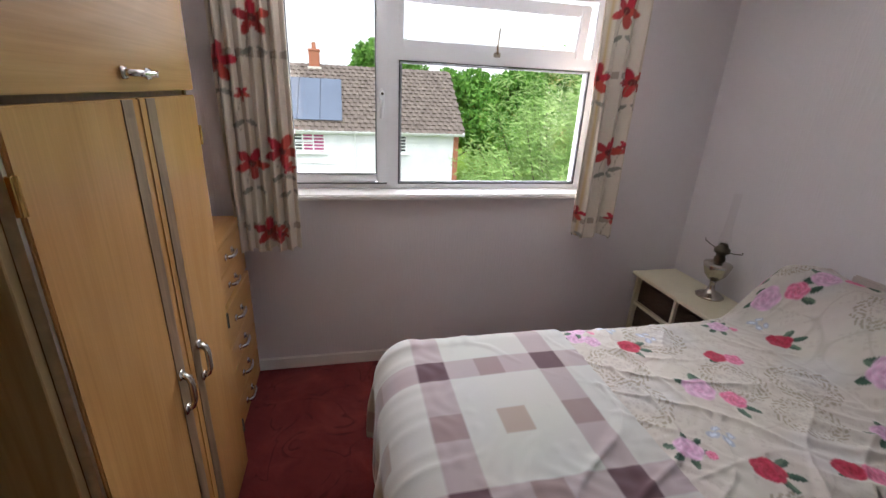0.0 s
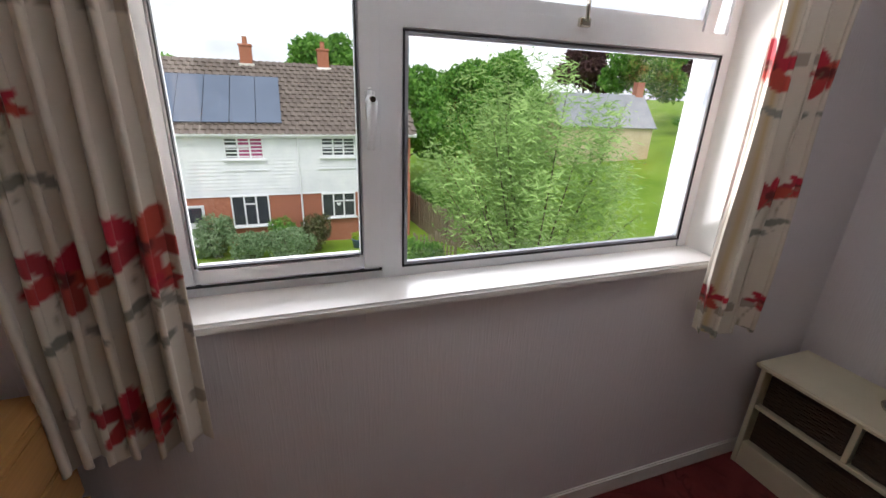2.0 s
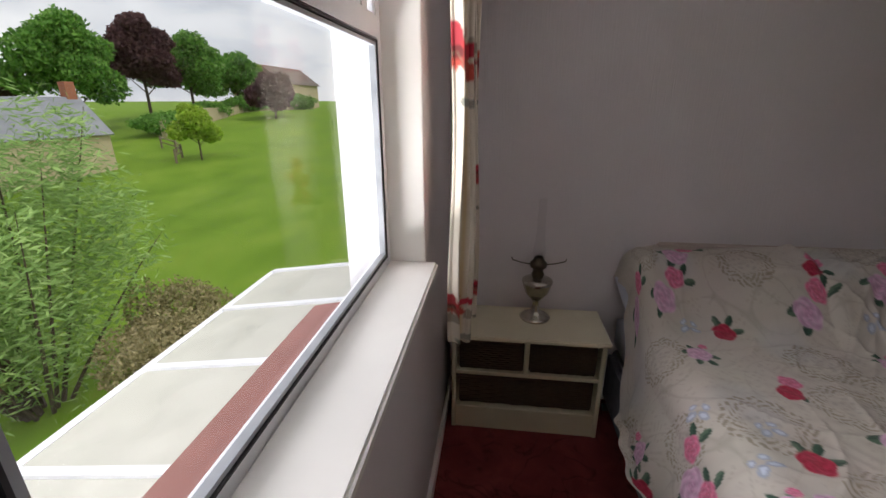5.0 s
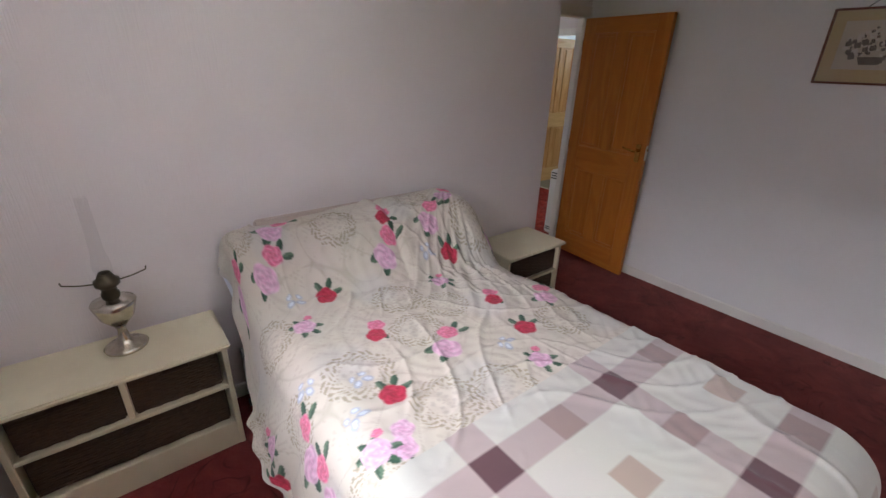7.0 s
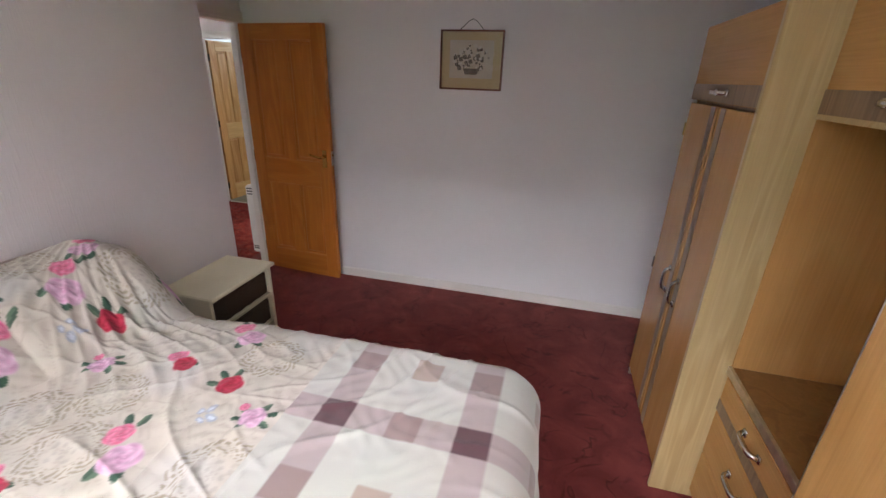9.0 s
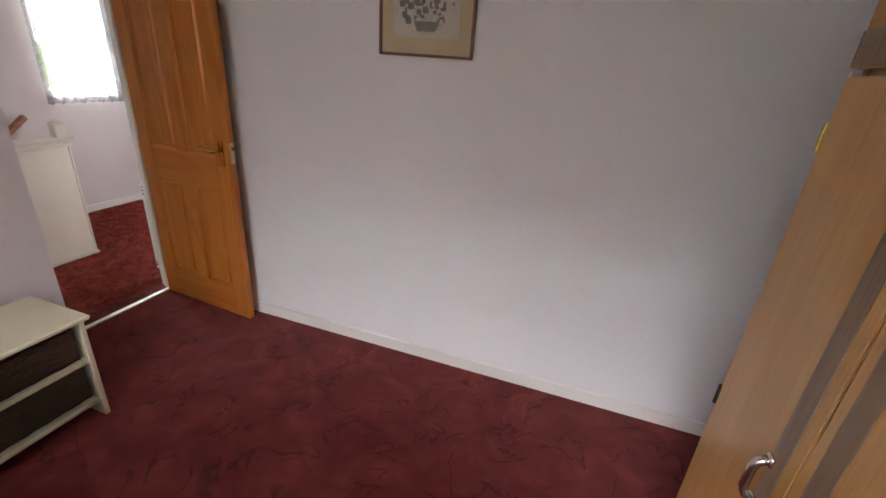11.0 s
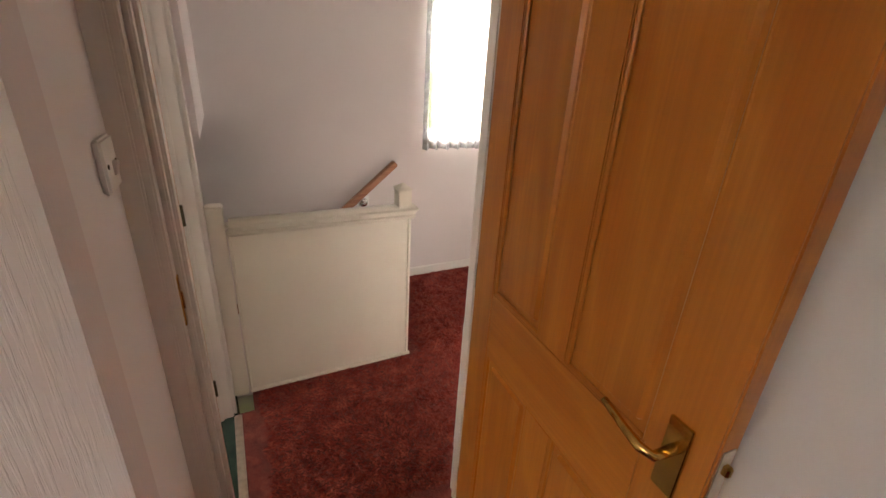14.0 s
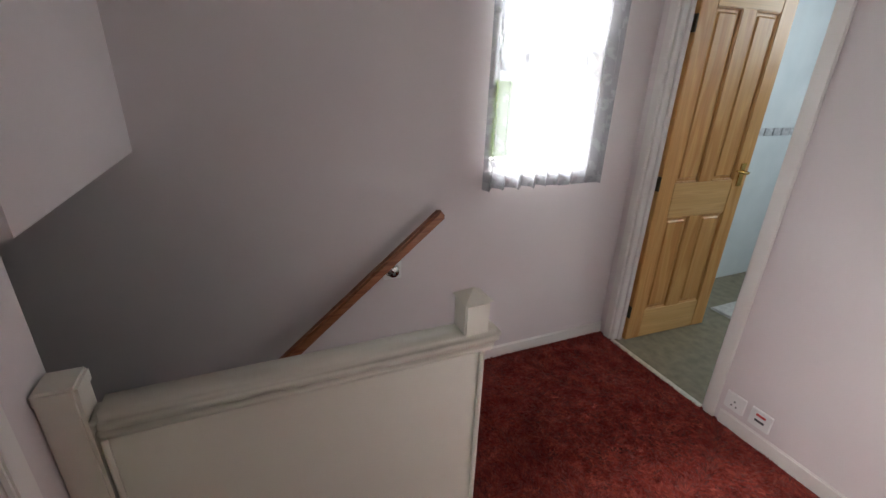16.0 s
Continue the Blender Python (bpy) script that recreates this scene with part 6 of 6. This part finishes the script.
def tree(name, x, y, h, spread, mat, label, seed, leaves_n, leaf, lobes_n=9, low=0.25, trunk=0.16):
    rng = random.Random(seed)
    g = gz(x, y)
    t = thing(name, (x, y, g), label, "tree")
    part("trunk", tube_bm([(x, y, g - 0.2), (x + 0.05 * h * 0.1, y, g + h * 0.3), (x - 0.02 * h, y, g + h * 0.6), (x, y, g + h * 0.85)], [trunk * 1.3, trunk, trunk * 0.6, trunk * 0.15], 8), M_BARK, t)
    lobes = [(0, 0, h * (low + 0.5 * (1 - low)), spread * 0.62, h * (1 - low) * 0.42)]
    for k in range(lobes_n):
        a = k * 2.4 + rng.uniform(-0.4, 0.4)
        f = (k + 0.5) / lobes_n
        rr = spread * 0.62 * (1 - 0.55 * f) * rng.uniform(0.8, 1.15)
        cz = h * (low + (1 - low) * (0.18 + 0.68 * f))
        s = spread * rng.uniform(0.32, 0.48) * (1.15 - 0.45 * f)
        lobes.append((rr * math.cos(a), rr * math.sin(a), cz, s, s * rng.uniform(0.7, 0.95)))
        part("limb", tube_bm([(x, y, g + cz * 0.55), (x + rr * 0.5 * math.cos(a), y + rr * 0.5 * math.sin(a), g + cz * 0.8), (x + rr * math.cos(a), y + rr * math.sin(a), g + cz)], [trunk * 0.5, trunk * 0.3, trunk * 0.1], 6), M_BARK, t)
    cr = new("crown", crown_mesh("crown", lobes, leaves_n, leaf, mat, seed))
    cr.parent = t
    return t


def shrub(name, x, y, rx, h, mat, label, seed, leaves_n, leaf, group=""):
    g = gz(x, y)
    t = thing(name, (x, y, g), label, "shrub", group)
    rng = random.Random(seed)
    lobes = [(0, 0, h * 0.45, rx * 0.75, h * 0.5)] + [(rx * 0.55 * math.cos(k * 1.3 + seed), rx * 0.55 * math.sin(k * 1.3 + seed), h * rng.uniform(0.3, 0.62), rx * rng.uniform(0.35, 0.5), h * rng.uniform(0.25, 0.38)) for k in range(6)]
    part("stems", join(*[tube_bm([(x, y, g - 0.1), (x + rx * 0.5 * math.cos(k * 2.1), y + rx * 0.5 * math.sin(k * 2.1), g + h * 0.7)], [0.03, 0.01], 5) for k in range(4)]), M_BARK, t)
    cr = new("foliage", crown_mesh("foliage", lobes, leaves_n, leaf, mat, seed, 0.3, 0.6))
    cr.parent = t
    return t


def willow(x, y, h, spread, label, seed):
    """Many slender stems with narrow leaves that stream to one side."""
    rng = random.Random(seed)
    g = gz(x, y)
    t = thing("willow", (x, y, g), label, "tree")
    verts, faces = [], []
    for k in range(62):
        a, r = rng.uniform(0, math.tau), spread * rng.random() ** 0.55
        hh = h * (1.0 - 0.42 * (r / spread) ** 2) * rng.uniform(0.72, 1.03)
        p0 = Vector((x + 0.12 * r * math.cos(a), y + 0.12 * r * math.sin(a), g - 0.1))
        p3 = Vector((x + r * math.cos(a) - 0.25, y + r * math.sin(a), g + hh))
        p1 = p0.lerp(p3, 0.35) + Vector((0.1 * r * math.cos(a), 0.1 * r * math.sin(a), 0.10 * h))
        pts = [p0.lerp(p1, f) .lerp(p1.lerp(p3, f), f) for f in (0, 0.2, 0.4, 0.6, 0.8, 1)]
        if k < 26:
            part("stem", tube_bm(pts, [0.045, 0.036, 0.028, 0.02, 0.012, 0.005], 5), M_BARK, t)
        for j in range(360):
            f = rng.random() ** 0.62 * 0.86 + 0.14
            q = p0.lerp(p1, f).lerp(p1.lerp(p3, f), f)
            s = 0.40 * (1.1 - 0.65 * f)
            q = q + Vector((rng.gauss(0, s) - 0.1, rng.gauss(0, s), rng.gauss(0, s * 0.8)))
            d = Vector((-0.6 + rng.gauss(0, 0.5), rng.gauss(0, 0.6), 0.15 + rng.gauss(0, 0.55))).normalized()
            w = d.orthogonal().normalized() * rng.uniform(0.014, 0.024)
            l = rng.uniform(0.07, 0.14)
            i = len(verts)
            q = q - Vector((x, y, g))
            verts.extend([tuple(q - d * l), tuple(q + w), tuple(q + d * l), tuple(q - w)])
            faces.append((i, i + 1, i + 2, i + 3))
    me = bpy.data.meshes.new("crown")
    me.from_pydata(verts, [], faces)
    me.materials.append(M_WILLOW)
    cr = new("crown", me)
    cr.parent = t


willow(6.7, 11.4, 7.4, 2.75, "wind-blown pale green willow with many slender stems", 3)
tree("tree", 8.5, 32, 8.6, 4.6, M_LEAF, "dense green broadleaf tree behind the white house", 11, 16000, 0.20)
tree("tree", 14.5, 37, 9.0, 5.0, M_LEAF, "dense green broadleaf tree beyond the lawn", 12, 16000, 0.21)
tree("tree", 3.5, 36, 11.0, 4.6, M_LEAF, "tall green tree rising over the house roof", 13, 13000, 0.22)
tree("tree", -9, 40, 9, 5.0, M_LEAF, "green tree past the house gable", 14, 9000, 0.26)
tree("tree", 21, 42, 9.5, 5.5, M_LEAF, "broad green tree behind the willow", 15, 14000, 0.23)
tree("tree", 43, 47, 12.5, 6.0, M_LEAF, "tall green tree by the stone cottage", 16, 16000, 0.27)
tree("copper_beech", 40, 55, 14, 4.4, M_COPPER, "dark copper beech above the cottage", 17, 12000, 0.28)
tree("copper_beech", 53, 47, 13.5, 5.0, M_COPPER, "dark purple-leaved beech over the lawn", 18, 14000, 0.28)
tree("tree", 60, 46, 11, 6.0, M_LEAF, "spreading green tree at the lawn edge", 19, 14000, 0.28)
tree("tree", 73, 47, 9, 6.0, M_LEAF, "far green tree at the lawn edge", 29, 10000, 0.32)
tree("maple", 57.1, 32.3, 6.2, 3.6, M_COPPER, "round purple maple on the lawn", 20, 9000, 0.22, 7, 0.2, 0.12)
tree("young_tree", 32.7, 26.2, 4.4, 2.0, M_LIME, "young yellow-green tree on the lawn", 21, 6500, 0.14, 7, 0.28, 0.06)
for k, (x, y, h) in enumerate(((44, 38, 2.6), (48, 40, 2.2), (57, 42, 2.4), (64, 41, 2.6), (36, 42, 2.4), (70, 40, 2.8), (77, 38, 3.0))):
    shrub("shrub", x, y, 3.4, h, M_LEAF, "green boundary shrub along the lawn wall", 40 + k, 2600, 0.2, "boundary shrubs")
shrub("golden_shrub", 6.6, 8.2, 1.35, 2.1, M_GOLD, "straw-coloured shrub beside the lean-to", 51, 9000, 0.045)
shrub("golden_shrub", 8.3, 9.4, 1.3, 2.0, M_GOLD, "straw-coloured shrub at the lawn edge", 52, 6000, 0.05)
shrub("shrub", 10.5, 24.0, 1.6, 1.9, M_LEAF, "rounded green shrub by the fence", 53, 4000, 0.09)
shrub("shrub", 8.6, 26.0, 1.9, 2.2, M_LEAF, "rounded green shrub by the house", 54, 4000, 0.10)
shrub("shrub", 4.75, 14.8, 0.75, 1.7, M_LEAF, "clipped green climber over the fence", 55, 5000, 0.06)
shrub("shrub", -2.4, 20.4, 0.95, 2.0, M_GREYG, "leafy garden shrub by the front door", 56, 4000, 0.07)
shrub("shrub", -5.0, 20.0, 1.1, 2.0, M_GREYG, "leafy garden shrub at the house corner", 57, 4000, 0.07)
shrub("shrub", -1.0, 19.4, 1.0, 1.3, M_GREYG, "pale green shrub under the ground-floor window", 58, 3600, 0.06)
shrub("shrub", 0.55, 19.2, 1.05, 1.5, M_GREYG, "silvery shrub in the front garden", 59, 3600, 0.06)
shrub("shrub", 1.55, 20.4, 0.75, 1.9, M_BROWNHEDGE, "brown-green clipped shrub at the downpipe", 60, 3600, 0.06)
shrub("shrub", 0.3, 20.9, 0.7, 1.7, M_LEAF, "green shrub against the house", 61, 3000, 0.06)
for k in range(6):
    x = -8.6 + k * 1.75
    shrub("hedge", x, 15.0 - 0.05 * k, 1.25, 1.25, M_BROWNHEDGE if k > 1 else M_GREYG, "brown-green clipped garden hedge", 70 + k, 5200, 0.05, "garden hedge")
    shrub("hedge", x + 0.2, 12.6, 1.05, 0.95, M_BROWNHEDGE, "low dark hedge along the path", 80 + k, 4200, 0.05, "garden hedge")

M_FENCE = timber("weathered_fence", (0.24, 0.19, 0.13), (0.30, 0.245, 0.175), (0.20, 0.155, 0.105), "z", 0.85, 8)


def fence(pts, h, step, label, w=0.075):
    f = thing("fence", (pts[0][0], pts[0][1], gz(*pts[0])), label, "fence")
    for (xa, ya), (xb, yb) in zip(pts, pts[1:]):
        L = math.hypot(xb - xa, yb - ya)
        ang = math.degrees(math.atan2(yb - ya, xb - xa))
        n = int(L / step)
        me = None
        for k in range(n):
            q = (k + 0.5) / n
            x, y = xa + q * (xb - xa), ya + q * (yb - ya)
            g = gz(x, y)
            bm = prism_bm([(-w / 2, 0), (w / 2, 0), (w / 2, h - 0.06), (0, h), (-w / 2, h - 0.06)], "y", -0.011, 0.011)
            part("picket", moved(bm, pose(x, y, g, 0, 1.5 * math.sin(k * 2.7), ang)), M_FENCE, f)
        for z in (0.25 * h, 0.72 * h):
            part("rail", tube_bm([(xa, ya + 0.03, gz(xa, ya) + z), (xb, yb + 0.03, gz(xb, yb) + z)], 0.03, 4), M_FENCE, f)
        for q in (0, 0.5, 1):
            x, y = xa + q * (xb - xa), ya + q * (yb - ya)
            part("post", box_bm(x - 0.045, x + 0.045, y + 0.03, y + 0.12, gz(x, y) - 0.2, gz(x, y) + h + 0.05, 0.008), M_FENCE, f)


fence([(0.9, 15.4), (4.2, 15.2)], 1.0, 0.16, "weathered wooden picket fence along the garden")
fence([(4.9, 14.6), (7.2, 13.4)], 1.0, 0.16, "weathered wooden picket fence beside the willow")
fence([(5.2, 17.4), (7.0, 17.4)], 1.15, 0.16, "weathered wooden picket fence at the gate")
fence([(6.8, 26.5), (7.4, 19.5), (8.6, 15.5)], 1.7, 0.155, "tall close-boarded wooden garden fence", 0.15)
fence([(-5.4, 27), (-5.0, 20.5)], 1.8, 0.155, "tall boarded fence beside the house", 0.15)

# cottage across the lawn
M_STONE = mottled("cream_render", (0.50, 0.41, 0.26), (0.58, 0.49, 0.33), 1.5, 0.85, 30, 0.3)
M_SLATE = mottled("pale_slate", (0.24, 0.25, 0.28), (0.32, 0.33, 0.36), 1.2, 0.6, 12, 0.4, 0.02)
CX, CY = 26.0, 34.0
cg = gz(CX, CY)
cot = thing("cottage", (CX, CY, cg), "cream rendered cottage with a pale slate roof", "cottage")
part("wall", moved(join(box_bm(-4, 4, -2.6, 2.6, -0.6, 2.9), prism_bm([(-2.6, 2.9), (2.6, 2.9), (0, 5.3)], "x", -4, 4)), pose(0, 0, 0, 0, 0, -12)), M_STONE, cot, local=True)
for s in (-1, 1):
    part("roof", moved(box_bm(-4.15, 4.15, 0, 3.75, 0, 0.08), pose(0, 0, 0, 0, 0, -12) @ Matrix.Translation((0, s * 2.85, 2.70)) @ pose(0, 0, 0, s * -42.7) @ Matrix.Diagonal((1, -s, 1, 1)) if s > 0 else pose(0, 0, 0, 0, 0, -12) @ Matrix.Translation((0, -2.85, 2.70)) @ pose(0, 0, 0, 42.7)), M_SLATE, cot, "pale slate roof", local=True)
part("chimney", moved(box_bm(3.3, 3.95, -0.35, 0.35, 4.6, 6.3, 0.02), pose(0, 0, 0, 0, 0, -12)), M_BRICK, cot, "red brick chimney", local=True)
for yy in (-1.0, 1.0):
    part("window", moved(box_bm(3.98, 4.03, yy - 0.4, yy + 0.4, 1.0, 2.1), pose(0, 0, 0, 0, 0, -12)), M_DARKWIN, cot, "small dark window", local=True)
rf = thing("rail_fence", (32, 29, gz(32, 29)), "pale post and rail fence at the lawn edge", "fence")
pr = [(31.5, 27.5), (33.5, 28.5), (35.5, 30.5), (37.5, 33.5)]
for x, y in pr:
    part("post", box_bm(x - 0.07, x + 0.07, y - 0.07, y + 0.07, gz(x, y) - 0.2, gz(x, y) + 1.1, 0.01), M_FENCE, rf)
for (xa, ya), (xb, yb) in zip(pr, pr[1:]):
    for z in (0.55, 0.95):
        part("rail", tube_bm([(xa, ya, gz(xa, ya) + z), (xb, yb, gz(xb, yb) + z)], 0.06, 5), M_FENCE, rf)
lw = thing("garden_wall", (55, 43, gz(55, 43)), "low brown stone wall along the far lawn", "wall")
for xa, ya, xb, yb in ((42, 36.5, 52, 39), (52, 39, 62, 40.5), (62, 40.5, 84, 38)):
    part("wall_run", prism_bm([(xa, ya), (xb, yb), (xb, yb + 0.5), (xa, ya + 0.5)], "z", min(gz(xa, ya), gz(xb, yb)) - 0.5, max(gz(xa, ya), gz(xb, yb)) + 0.9), M_STONE, lw)
far = thing("far_house", (92, 47, gz(92, 47)), "distant brown-roofed house past the lawn", "house")
part("wall", box_bm(84, 100, 44, 52, gz(90, 47) - 1, gz(90, 47) + 4.5), M_STONE, far)
part("roof", prism_bm([(43.5, gz(90, 47) + 4.5), (52.5, gz(90, 47) + 4.5), (48, gz(90, 47) + 8)], "x", 83.5, 100.5), M_RTILE, far)
# garden odds and ends
tubm = thing("water_butt", (-3.9, 19.3, gz(-3.9, 19.3)), "blue plastic tub in the front garden", "tub")
part("tub", lathe_bm([(0.0, 0.0), (0.33, 0.0), (0.38, 0.75), (0.40, 0.78), (0.36, 0.78), (0.33, 0.1), (0.0, 0.1)], 0, 0, 20), mottled("blue_plastic", (0.06, 0.10, 0.30), (0.09, 0.14, 0.38), 5, 0.4), tubm, local=True, smooth=True)
potm = thing("plant_pot", (3.4, 20.6, gz(3.4, 20.6)), "blue glazed pot with small flowers", "plant pot")
part("pot", lathe_bm([(0.0, 0.0), (0.18, 0.0), (0.26, 0.4), (0.28, 0.42), (0.22, 0.42), (0.0, 0.3)], 0, 0, 16), mottled("blue_glaze", (0.08, 0.13, 0.30), (0.12, 0.18, 0.4), 5, 0.3), potm, local=True, smooth=True)
pl_ = new("foliage", crown_mesh("foliage", [(0, 0, 0.55, 0.3, 0.22)], 300, 0.05, M_LIME, 91))
pl_.parent = potm
